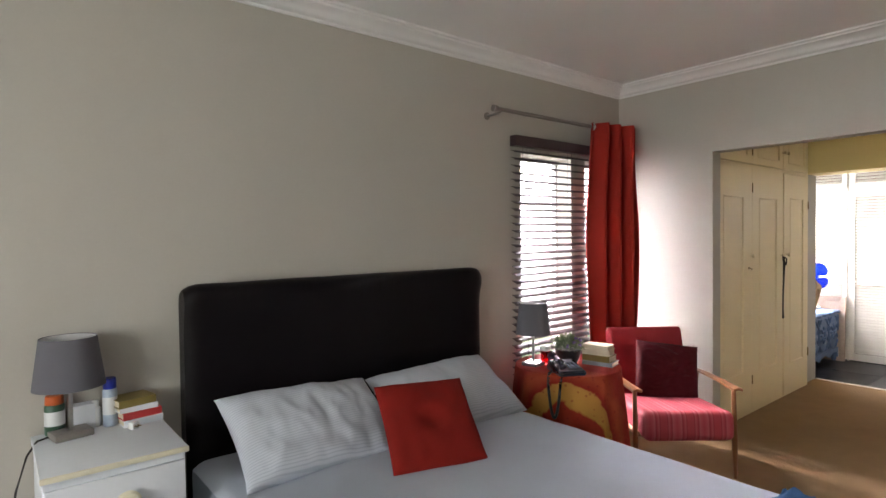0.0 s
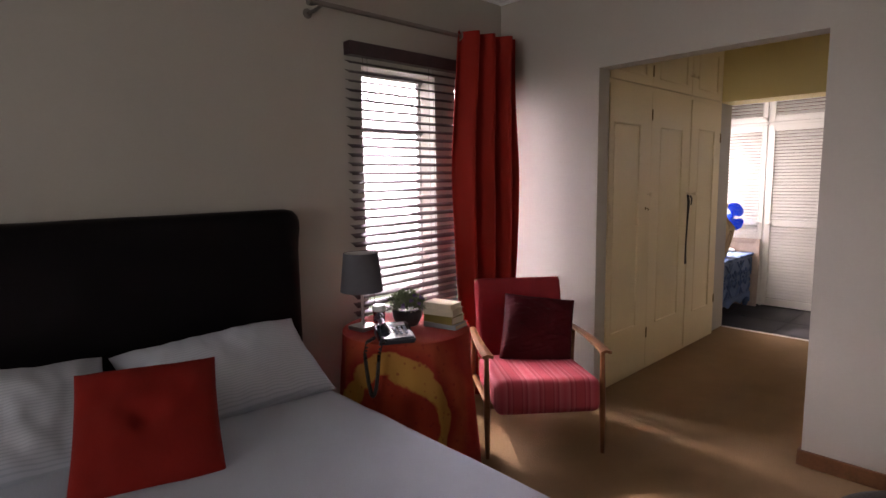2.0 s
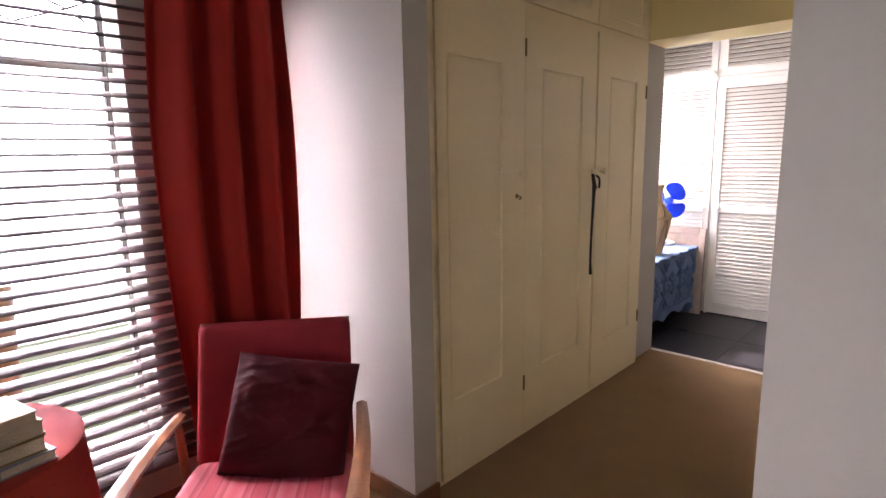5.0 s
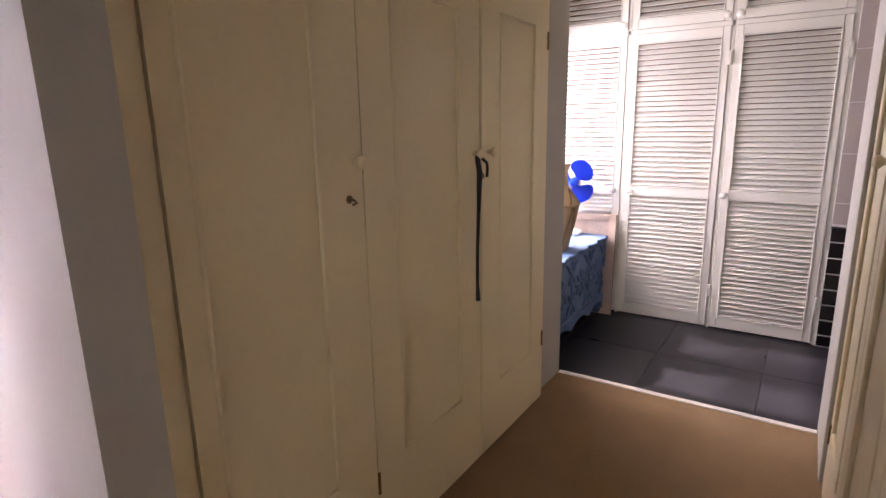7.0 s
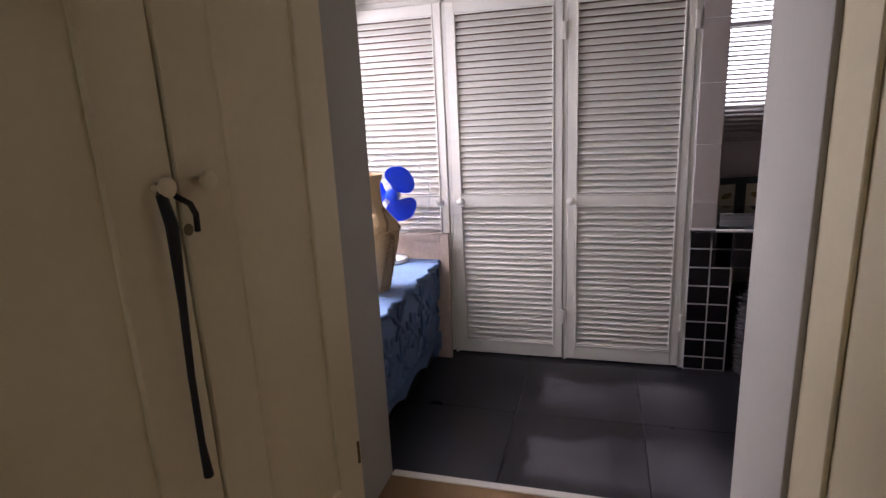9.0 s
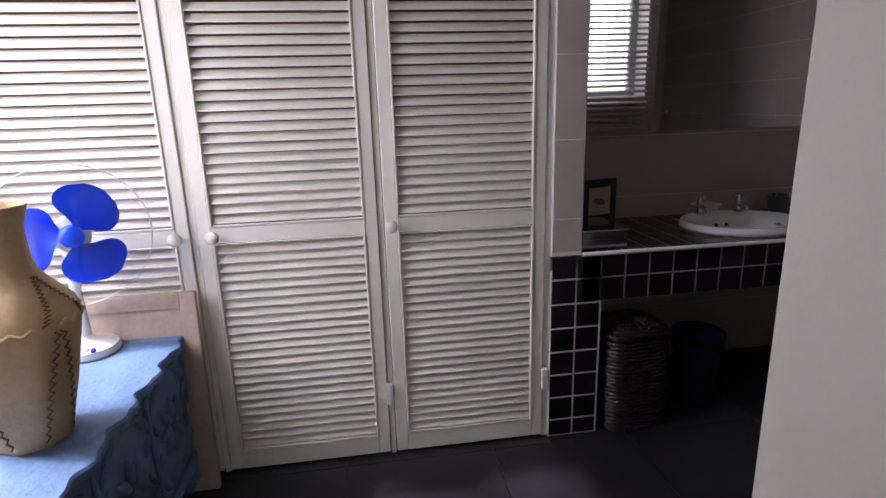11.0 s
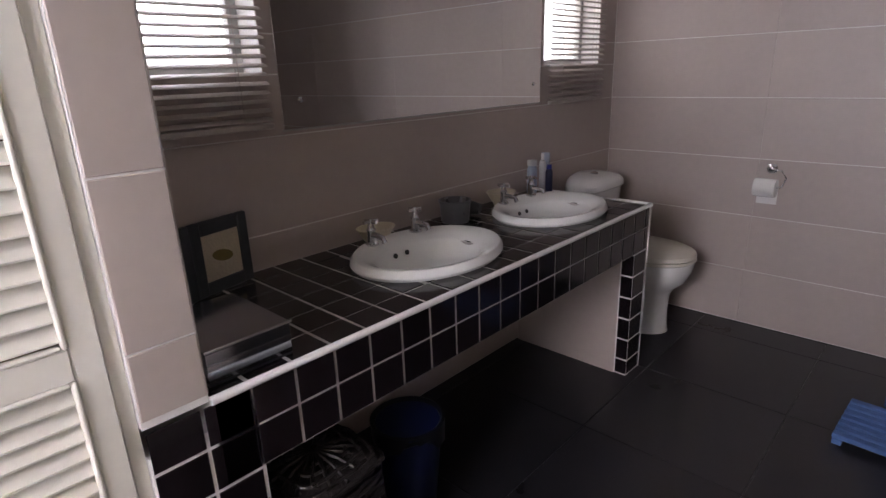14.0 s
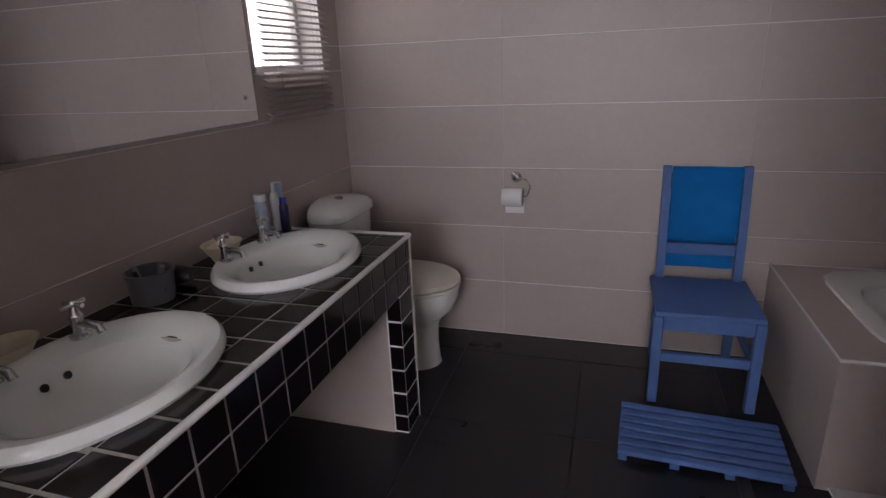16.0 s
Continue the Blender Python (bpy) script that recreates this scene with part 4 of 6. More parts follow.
def spray_can(at, r, h, body_mat, cap_mat, label):
    can = thing("spray_can", at, 0, label, "can")
    part("body", lathe([(r * 0.92, 0), (r, 0.004), (r, h * 0.74), (r * 0.88, h * 0.78)], 28), body_mat, can)
    part("cap", lathe([(r * 0.9, h * 0.78), (r * 0.92, h * 0.785), (r * 0.88, h * 0.98), (r * 0.8, h), (0, h)], 28), cap_mat, can)
    part("label", lathe([(r * 1.01, h * 0.25), (r * 1.012, h * 0.26), (r * 1.012, h * 0.60), (r * 1.01, h * 0.61)], 28), PLASTIC, can, "printed paper label")
    return can


spray_can((0.318, 2.425, 0.8005), 0.028, 0.205, CANPALE, CANBLUE, "pale blue aerosol can with a dark blue cap")
spray_can((0.125, 2.455, 0.8005), 0.036, 0.16, CANGREEN, CANORANGE, "green and white canister with an orange top")
lone("small_box", solid(-0.045, 0.045, -0.03, 0.03, 0, 0.105, bevel=0.003), NIGHTWHITE, "small white carton behind the lamp", "box", pose(0.218, 2.458, 0.8005, 0, 0, 5))
lone("night_cream_jar", lathe([(0.02, 0), (0.022, 0.004), (0.022, 0.075), (0.012, 0.085), (0.012, 0.11), (0, 0.112)], 20), PLASTIC, "small white bottle on the nightstand", "bottle", pose(0.268, 2.455, 0.8005))


def book(at, rz, w, d, h, cover_mat, label, name="book"):
    b = thing(name, at, rz, label, "book", "books")
    part("pages", solid(-w / 2 + 0.003, w / 2 - 0.004, -d / 2 + 0.004, d / 2 - 0.004, 0.003, h - 0.003), PAPER, b)
    bm = bmesh.new()
    box(bm, -w / 2, w / 2, -d / 2, d / 2, 0, 0.003)
    box(bm, -w / 2, w / 2, -d / 2, d / 2, h - 0.003, h)
    box(bm, -w / 2, -w / 2 + 0.003, -d / 2, d / 2, 0.003, h - 0.003)
    part("cover", bm, cover_mat, b)
    return b


book((0.425, 2.415, 0.8005), 96, 0.135, 0.155, 0.028, NIGHTWHITE, "white-covered paperback at the bottom of a small pile")
book((0.420, 2.418, 0.8288), 99, 0.13, 0.155, 0.030, REDPAPER, "red-covered paperback in a small pile")
book((0.412, 2.42, 0.8591), 95, 0.125, 0.15, 0.022, NIGHTWHITE, "pale-covered paperback in a small pile")
book((0.400, 2.42, 0.8814), 102, 0.125, 0.15, 0.032, OLIVEPAPER, "olive and yellow paperback on top of a small pile")
plug = thing("plug_adapter", (0.385, 2.305, 0.8005), 30, "small white plug adapter on the nightstand", "plug")
part("body", solid(-0.016, 0.016, -0.014, 0.014, 0.0, 0.03, bevel=0.005), PLASTIC, plug)
for dx in (-0.007, 0.007):
    part("pin", rod([(dx, -0.014, 0.016), (dx, -0.032, 0.016)], 0.003, 8), BRASS, plug)

# round table with cloth
ROUND = (2.847, 1.976)
side_table = thing("side_table", (*ROUND, 0), 0, "round bedside table hidden under its cloth", "table")
part("tabletop", lathe([(0.31, 0.715), (0.325, 0.72), (0.325, 0.738), (0.315, 0.742)], 40), SKIRT, side_table)
part("pedestal", lathe([(0.05, 0.02), (0.04, 0.1), (0.035, 0.4), (0.05, 0.7), (0.10, 0.715)], 24), SKIRT, side_table)
part("foot", lathe([(0.19, 0), (0.19, 0.015), (0.06, 0.04), (0.05, 0.05)], 32), SKIRT, side_table)
bm = bmesh.new()
seg, loops = 120, []
for k in range(26):
    if k < 8:
        r, z, fold = 0.332 * k / 7, 0.7465, 0.0
    else:
        s = (k - 8) / 17
        z, fold = 0.742 - 0.735 * s, s
        r = 0.338 + 0.035 * s
    ring = []
    for i in range(seg):
        a = 2 * math.pi * i / seg
        rr = r + fold ** 0.8 * (0.030 * math.sin(a * 9 + 0.7 * math.sin(a * 2)) + 0.016 * math.sin(a * 17 + 1.3)) + (0.004 * noise.noise(Vector((math.cos(a) * 3, math.sin(a) * 3, z * 3))) if k else 0)
        ring.append(bm.verts.new((rr * math.cos(a), rr * math.sin(a), z)) if k else None)
    loops.append(ring if k else [bm.verts.new((0, 0, z))])
for i in range(seg):
    bm.faces.new((loops[0][0], loops[1][i], loops[1][(i + 1) % seg]))
for a, b in zip(loops[1:], loops[2:]):
    for i in range(seg):
        bm.faces.new((a[i], b[i], b[(i + 1) % seg], a[(i + 1) % seg]))
bmesh.ops.recalc_face_normals(bm, faces=bm.faces)
lone("tablecloth", bm, BATIK, "floor-length red, orange and yellow batik cloth on the round table", "tablecloth", pose(*ROUND, 0))
TOP = 0.7475
table_lamp((2.655, 2.10, TOP), 8, 0.112, 0.090, 0.205, 0.405, "grey-shaded table lamp with a slim metal stem on the round table", 0.055, NICKEL, False)
tele = thing("telephone", (2.655, 1.835, TOP), -28, "blue-black corded desk telephone with grey-blue keys on the round table", "telephone")
bm = bmesh.new()
pts = [(-0.085, -0.10, 0.028), (0.085, -0.10, 0.028), (0.085, 0.10, 0.062), (-0.085, 0.10, 0.062)]
low = [bm.verts.new((x * 1.04, y * 1.04, 0.0)) for x, y, z in pts]
high = [bm.verts.new(p) for p in pts]
bm.faces.new(high)
bm.faces.new(low[::-1])
for i in range(4):
    bm.faces.new((low[i], low[(i + 1) % 4], high[(i + 1) % 4], high[i]))
bmesh.ops.bevel(bm, geom=bm.edges[:], offset=0.008, segments=3, affect="EDGES")
part("body", bm, PHONEBLUE, tele)
part("handset", rod([(-0.062, -0.095, 0.052), (-0.062, -0.075, 0.072), (-0.062, -0.03, 0.082), (-0.062, 0.03, 0.092), (-0.062, 0.075, 0.098), (-0.062, 0.095, 0.082)], [0.022, 0.023, 0.015, 0.015, 0.023, 0.022], 14), PHONEBLUE, tele, "blue-black handset")
for r_ in range(4):
    for c_ in range(3):
        part("key", solid(-0.008, 0.008, -0.006, 0.006, 0, 0.006, bevel=0.002, seg=1), PHONEKEY, tele, m=pose(0.0 + c_ * 0.024, -0.062 + r_ * 0.022, 0.034 + 0.17 * (0.04 + r_ * 0.022), 9.6))
part("display", solid(-0.038, 0.038, -0.018, 0.018, 0, 0.003, bevel=0.001, seg=1), KEYGREY, tele, m=pose(0.024, 0.06, 0.0545, 9.6))
coil = []
for i in range(1000):
    w = i / 999
    hang = math.sin(math.pi * w)
    out = 0.315 + 0.105 * min(1.0, hang * 2.6)
    turn = radians(201 + 13 * w)
    drop = 0.0 if hang < 0.30 else 0.25 * ((hang - 0.30) / 0.70) ** 0.75
    coil.append((ROUND[0] + out * math.cos(turn) + 0.006 * math.cos(i * 0.7), ROUND[1] + out * math.sin(turn) + 0.006 * math.sin(i * 0.7), 0.768 - drop + 0.004 * math.sin(i * 0.7 + 1)))
lone("phone_cord", rod(coil, 0.0036, 5), BLACKPLASTIC, "black coiled telephone cord hanging over the table edge", "cable")

pot = thing("potted_plant", (2.865, 1.985, TOP), 0, "small grey-green succulent with lilac rosettes in a dark pot", "plant")
part("pot", lathe([(0.045, 0), (0.058, 0.006), (0.078, 0.05), (0.082, 0.088), (0.086, 0.094), (0.080, 0.096), (0.072, 0.088), (0.0, 0.082)], 36), STONEPOT, pot)
random.seed(4)


def leaf_blade(bm, base, d, ln, wide):
    side = d.cross(Vector((random.uniform(-0.4, 0.4), random.uniform(-0.4, 0.4), 1))).normalized() * wide
    lift = Vector((0, 0, 0.15 * ln))
    pts = [base, base + d * ln * 0.35 + side * 0.8 + lift, base + d * ln * 0.75 + side * 0.8 + lift, base + d * ln, base + d * ln * 0.75 - side * 0.8 + lift, base + d * ln * 0.35 - side * 0.8 + lift]
    bm.faces.new([bm.verts.new(p) for p in pts])


leafbm = bmesh.new()
for i in range(620):
    a, h = random.uniform(0, 2 * math.pi), random.uniform(-0.15, 1.0)
    q = math.sqrt(max(0.0, 1 - h * h))
    d = Vector((q * math.cos(a), q * math.sin(a), 0.9 * h))
    knob_ = 1 + 0.35 * noise.noise(d * 3.0)
    base = Vector((0, 0, 0.095)) + d * random.uniform(0.04, 0.085) * knob_
    leaf_blade(leafbm, base, (d + Vector((random.uniform(-0.6, 0.6), random.uniform(-0.6, 0.6), random.uniform(-0.2, 0.7)))).normalized(), random.uniform(0.020, 0.040), random.uniform(0.004, 0.008))
part("leaves", leafbm, LEAF, pot)
for a, h in ((-2.0, 0.55), (-1.5, 0.35), (-1.1, 0.6), (-2.5, 0.3), (-0.6, 0.45), (-1.6, 0.75)):
    flower = bmesh.new()
    d = Vector((math.cos(a) * math.sqrt(1 - h * h), math.sin(a) * math.sqrt(1 - h * h), h))
    for i in range(26):
        e = (d + Vector((random.uniform(-1, 1), random.uniform(-1, 1), random.uniform(-1, 1))) * 0.7).normalized()
        leaf_blade(flower, Vector((0, 0, 0.095)) + d * 0.088, e, random.uniform(0.012, 0.024), 0.006)
    tagged(part("rosette", flower, LILAC, pot, "lilac succulent rosette"), kind="stuff")
glass_red = thing("candle_glass", (2.745, 2.075, TOP), 0, "red glass tumbler with a pale lid on the round table", "glass")
part("tumbler", lathe([(0.028, 0), (0.03, 0.003), (0.034, 0.085), (0.031, 0.085), (0.027, 0.008), (0, 0.008)], 28), TINTED, glass_red)
part("lid", lathe([(0.033, 0.086), (0.036, 0.088), (0.036, 0.112), (0.030, 0.118), (0, 0.118)], 28), PLASTIC, glass_red, "pale plastic top")
book((2.995, 1.825, TOP), 14, 0.125, 0.20, 0.026, GREYPAPER, "grey-covered paperback at the bottom of a pile")
book((2.990, 1.83, TOP + 0.0263), 10, 0.115, 0.185, 0.040, OLIVEPAPER, "thick yellowed paperback in a pile on the round table")
book((2.988, 1.835, TOP + 0.0666), 16, 0.11, 0.18, 0.036, PAPER, "thick cream paperback in a pile on the round table")
book((2.985, 1.835, TOP + 0.1029), 12, 0.105, 0.175, 0.028, PAPER, "cream paperback on top of a pile on the round table")

# armchair
chair = thing("armchair", (3.398, 1.465, 0), -39.4, "mid-century teak armchair with red striped upholstery", "armchair")
part("seat", solid(-0.290, 0.290, -0.085, 0.575, 0.235, 0.425, bevel=0.06, seg=5, m=pose(0, 0.28, 0.36, -5) @ pose(0, -0.28, -0.36)), REDSTRIPE, chair, "red seat cushion with darker woven stripes")
part("backrest", solid(-0.285, 0.285, -0.055, 0.055, 0.0, 0.525, bevel=0.04, seg=5, m=pose(0, 0.60, 0.36, -19)), REDPLAIN, chair, "red upholstered backrest")
for s in (-1, 1):
    x = s * 0.322
    part("front_leg", rod([(x, -0.012, 0.0), (x, 0.0, 0.26), (x, 0.015, 0.58)], [0.011, 0.019, 0.013], 14), TEAK, chair)
    part("back_leg", rod([(x, 0.66, 0.0), (x, 0.58, 0.28), (x, 0.54, 0.55)], [0.011, 0.019, 0.014], 14), TEAK, chair)
    part("arm", sheet(lambda u, v, x=x, s=s: (x + (v - 0.5) * (0.062 - 0.022 * u) + s * 0.012 * math.sin(u * 3), -0.045 + 0.62 * u, 0.594 - 0.012 * u * u - 0.004 * math.cos(v * 6.28)), 20, 6, 0.016), TEAK, chair, "curved teak arm rest")
    part("side_rail", rod([(x * 0.97, 0.0, 0.30), (x * 0.97, 0.60, 0.25)], 0.017, 12), TEAK, chair)
    part("back_post", rod([(s * 0.27, 0.585, 0.22), (s * 0.27, 0.68, 0.60), (s * 0.27, 0.76, 0.86)], 0.014, 12), TEAK, chair)
for y, z in ((0.02, 0.285), (0.58, 0.24)):
    part("cross_rail", rod([(-0.31, y, z), (0.31, y, z)], 0.016, 12), TEAK, chair)
crumpled = cushion_shape(0.44, 0.42, 0.13, seed=21, rumple=0.014, n=64, pinch=0.05)
for v in crumpled.verts:
    inner = max(0.0, (1 - abs(v.co.x / 0.22) ** 4) * (1 - abs(v.co.z / 0.21) ** 4))
    fold = abs(noise.noise(Vector((v.co.x * 4 + 3, v.co.z * 15 + 5 * v.co.x, 1)))) + 0.6 * abs(noise.noise(Vector((v.co.x * 9, v.co.z * 30 - 8 * v.co.x, 4))))
    v.co.y += (0.010 - 0.034 * fold) * inner * (-1 if v.co.y < 0 else 1)
lone("cushion", crumpled, WINE, "wine-red satin cushion leaning on the armchair back", "cushion", pose(3.398, 1.465, 0, 0, 0, -39.4) @ pose(0.075, 0.485, 0.580, -26, 6, -10))

# dark leather pouf near the end wall
pouf = thing("pouf", (3.48, -0.215, 0), 0, "round black-brown leather pouf on the carpet by the wall", "pouf")
part("body", lathe([(0.0, 0.0), (0.33, 0.0), (0.39, 0.05), (0.41, 0.14), (0.38, 0.23), (0.30, 0.28), (0.15, 0.298), (0.0, 0.30)], 44), LEATHER, pouf)
part("button", lathe([(0.02, 0.298), (0.018, 0.307), (0, 0.309)], 16), LEATHER, pouf)

# ---- bathroom things ----
structure("wall_pier", solid(8.05, 8.674, 0.337, 0.4605, 0.806, 2.649), GROUT, "tiled pier between louvred cupboards and vanity", "wall")
pier_ob = bpy.data.objects["wall_pier"]
CT = 0.806
B1, B2 = (8.335, -0.565), (8.335, -1.315)
BHOLE = [(c[0] - 0.156, c[0] + 0.156, c[1] - 0.196, c[1] + 0.196) for c in (B1, B2)]
vanity = thing("vanity_counter", (0, 0, 0), 0, "built-in vanity counter clad in black tiles with white grout", "counter")
for p, q, r, s in cut_rects(8.05, 8.674, -1.678, 0.336, BHOLE):
    part("worktop", solid(p, q, r, s, 0.745, CT), GREYGROUT, vanity, "grey grouted bed of the tiled worktop", smooth=False)
apron = part("apron", solid(8.05, 8.10, -1.678, 0.336, 0.604, 0.7445), GREYGROUT, vanity, smooth=False)
end_l = part("end_wall", solid(8.05, 8.674, 0.244, 0.4605, 0.0, 0.744), GROUT, vanity, smooth=False)
end_r = part("end_wall", solid(8.05, 8.674, -1.678, -1.555, 0.0, 0.6035), GROUT, vanity, smooth=False)
part("inner_cladding", solid(8.11, 8.664, -1.5545, -1.547, 0.0, 0.742), WALLTILE, vanity, "pale tiled inner face of the end wall", smooth=False)
part("edge_trim", rod([(8.046, 0.336, CT + 0.001), (8.046, -1.682, CT + 0.001)], 0.0095, 12), PORCELAIN, vanity, "white rounded edge trim")
part("edge_trim", rod([(8.046, -1.682, CT + 0.001), (8.665, -1.682, CT + 0.001)], 0.0085, 12), PORCELAIN, vanity, "white rounded edge trim")
part("edge_trim", rod([(8.046, -1.682, 0.0), (8.046, -1.682, CT)], 0.002, 8), GROUT, vanity, "grouted corner joint")


def basin(c, label):
    b = thing("wash_basin", (c[0], c[1], CT + 0.003), 0, label, "basin", "vanity basins")
    part("bowl", lathe([(0.0, -0.134), (0.32, -0.130), (0.56, -0.10), (0.67, -0.03), (0.70, 0.0), (0.975, 0.0), (1.0, 0.010), (0.99, 0.024), (0.955, 0.034), (0.90, 0.034), (0.82, 0.024), (0.735, 0.010), (0.69, -0.004), (0.64, -0.035), (0.53, -0.09), (0.32, -0.118), (0.10, -0.124), (0.0, -0.124)], 72, sx=0.225, sy=0.290), PORCELAIN, b)
    part("waste", lathe([(0.022, -0.1225), (0.024, -0.120), (0.016, -0.119), (0.0, -0.121)], 20), CHROME, b, "chrome waste fitting")
    for dy in (-0.028, 0.028):
        part("overflow_hole", lathe([(0.0095, 0), (0.0095, 0.003), (0, 0.0031)], 14), BLACKPLASTIC, b, "dark overflow hole", m=pose(0.1425, dy, -0.026, 0, -68, 0))
    for dy in (-0.105, 0.105):
        tap = part("tap", lathe([(0.024, 0), (0.024, 0.006), (0.016, 0.012), (0.014, 0.045), (0.017, 0.055), (0.012, 0.062), (0.009, 0.078)], 20), CHROME, b, "chrome pillar tap with a cross handle", m=pose(0.172, dy, 0.030))
        part("spout", rod([(0, 0, 0.034), (-0.03, 0, 0.038), (-0.062, 0, 0.034), (-0.070, 0, 0.018)], [0.011, 0.010, 0.009, 0.010], 12), CHROME, tap)
        part("handle", rod([(-0.030, 0.0, 0.083), (0.030, 0.0, 0.083)], 0.0055, 10), CHROME, tap)
        part("handle", rod([(0.0, -0.030, 0.083), (0.0, 0.030, 0.083)], 0.0055, 10), CHROME, tap)
        part("cap", lathe([(0.010, 0.078), (0.011, 0.086), (0.007, 0.092), (0, 0.093)], 14), CHROME, tap)
    return b


basin(B1, "oval white drop-in wash basin with two chrome cross taps")
basin(B2, "oval white drop-in wash basin with two chrome cross taps")

mirror = thing("wall_mirror", (8.6715, -1.0, 1.24), 0, "wide frameless wall mirror above the basins", "mirror")
part("glass", solid(-0.006, -0.0005, -0.72, 0.732, 0.0, 1.06, bevel=0.0015, seg=1), MIRROR, mirror, smooth=False)
part("edge", solid(-0.0062, -0.0003, -0.724, 0.736, -0.006, -0.0005), NICKEL, mirror, "thin silver lower edge", smooth=False)
for y in (-0.66, 0.66):
    for z in (0.09, 0.97):
        part("screw_cap", lathe([(0.009, 0), (0.009, 0.003), (0.005, 0.006), (0, 0.006)], 14), CHROME, mirror, "small chrome screw cap", m=pose(-0.006, y, z, 0, -90, 0))

# things on the vanity
TZ = CT + 0.003
photo = thing("photo_frame", (8.575, 0.122, TZ), 0, "hinged dark grey double picture frame standing on the vanity", "frame")
for end, wide in (((0.045, -0.195), 0.196), ((-0.075, 0.165), 0.178)):
    turn = math.degrees(math.atan2(end[1], end[0]))
    m = pose(0, 0, 0, 0, 0, turn)
    s = 1 if end[1] < 0 else -1
    for nm, a, b, c, d in (("stile", 0.002, 0.034, 0, 0.215), ("stile", wide - 0.034, wide, 0, 0.215), ("rail", 0.034, wide - 0.034, 0, 0.038), ("rail", 0.034, wide - 0.034, 0.175, 0.215)):
        part(nm, solid(a, b, -0.009, 0.009, c, d, bevel=0.003, seg=1), FRAMEGREY, photo, m=m)
    mount = part("mount", solid(0.034, wide - 0.034, -0.003, 0.003, 0.038, 0.175), PAPER, photo, "cream picture mount", m=m)
    art = lathe([(0.0, 0.0), (1.0, 0.0), (1.0, 0.001), (0.0, 0.001)], 20, sx=0.036, sy=0.017)
    part("picture", art, OLIVEPAPER, mount, "small brown drawing", m=pose(wide / 2, -s * 0.0042, 0.105, 90 * s, 14, 0))
caddy = thing("glass_box", (8.19, 0.215, TZ), 0, "mirrored glass trinket box with dark edges on the vanity", "box")
part("base", solid(-0.10, 0.16, -0.09, 0.10, 0, 0.006), BLACKPLASTIC, caddy)
for a in ((-0.10, -0.094, -0.09, 0.10), (0.154, 0.16, -0.09, 0.10), (-0.094, 0.154, -0.09, -0.085), (-0.094, 0.154, 0.095, 0.10)):
    part("side", solid(*a, 0.006, 0.072), BOXGLASS, caddy, "mirrored glass side", smooth=False)
part("lid", solid(-0.104, 0.164, -0.094, 0.104, 0.0725, 0.079, bevel=0.002, seg=1), BOXGLASS, caddy, "mirrored glass lid")
part("clasp", rod([(-0.105, -0.094, 0.080), (-0.105, 0.104, 0.080)], 0.003, 8), CHROME, caddy)
part("band", solid(-0.1025, -0.1005, -0.09, 0.10, 0.040, 0.047), CHROME, caddy)
for c in (B1, B2):
    soap = thing("soap_dish", (8.585, c[1] + 0.02, TZ), 0, "cream ceramic soap dish behind the basin", "soap dish")
    part("dish", lathe([(0.03, 0), (0.034, 0.01), (0.055, 0.05), (0.062, 0.062), (0.056, 0.062), (0.045, 0.05), (0, 0.046)], 32, sy=1.25), CREAMSOAP, soap)
cup = thing("tooth_mug", (8.56, -0.95, TZ), 0, "dark grey pot holding combs and brushes", "mug")
part("body", lathe([(0.054, 0), (0.058, 0.004), (0.064, 0.078), (0.068, 0.084), (0.068, 0.092), (0.062, 0.092), (0.056, 0.02), (0, 0.016)], 32), MUGGREY, cup)
for i in range(4):
    a = i * 1.6
    part("comb", rod([(0.02 * math.cos(a), 0.02 * math.sin(a), 0.02), (0.05 * math.cos(a), 0.05 * math.sin(a), 0.094 + 0.006 * (i % 3))], 0.007, 8), (GREYPAPER, BLACKPLASTIC, NICKEL)[i % 3], cup)
lone("hair_brush", rod([(8.60, -1.035, TZ + 0.03), (8.57, -1.06, TZ + 0.035), (8.53, -1.075, TZ + 0.03)], [0.026, 0.032, 0.024], 16), BLACKPLASTIC, "black bristle brush lying on the vanity", "brush")


def bottle(at, r, h, body_mat, cap_mat, label, neck=0.4):
    b = thing("bottle", at, 0, label, "bottle", "toiletry bottles")
    part("body", lathe([(r * 0.9, 0), (r, 0.005), (r, h * 0.72), (r * 0.8, h * 0.80), (r * neck, h * 0.83)], 24), body_mat, b)
    part("cap", lathe([(r * neck, h * 0.83), (r * (neck + 0.12), h * 0.835), (r * (neck + 0.1), h * 0.99), (0, h)], 20), cap_mat, b)
    return b


bottle((8.615, -1.585, TZ), 0.025, 0.165, CANPALE, PLASTIC, "pale blue spray bottle with a white cap", 0.85)
bottle((8.60, -1.655, TZ), 0.017, 0.19, PLASTIC, PLASTIC, "slim white bottle with a pointed cap", 0.35)
bottle((8.555, -1.645, TZ), 0.018, 0.14, BINBLUE, CANBLUE, "dark blue bottle on the vanity", 0.6)
lone("toothpaste_tube", solid(-0.022, 0.022, -0.012, 0.012, 0, 0.185, bevel=0.006), CANPALE, "upright blue and white toothpaste tube", "tube", pose(8.622, -1.715, TZ, 0, 0, 20))

# under the vanity
hamper = thing("laundry_basket", (8.155, 0.065, 0), 4, "tall black wicker laundry basket under the vanity", "basket")


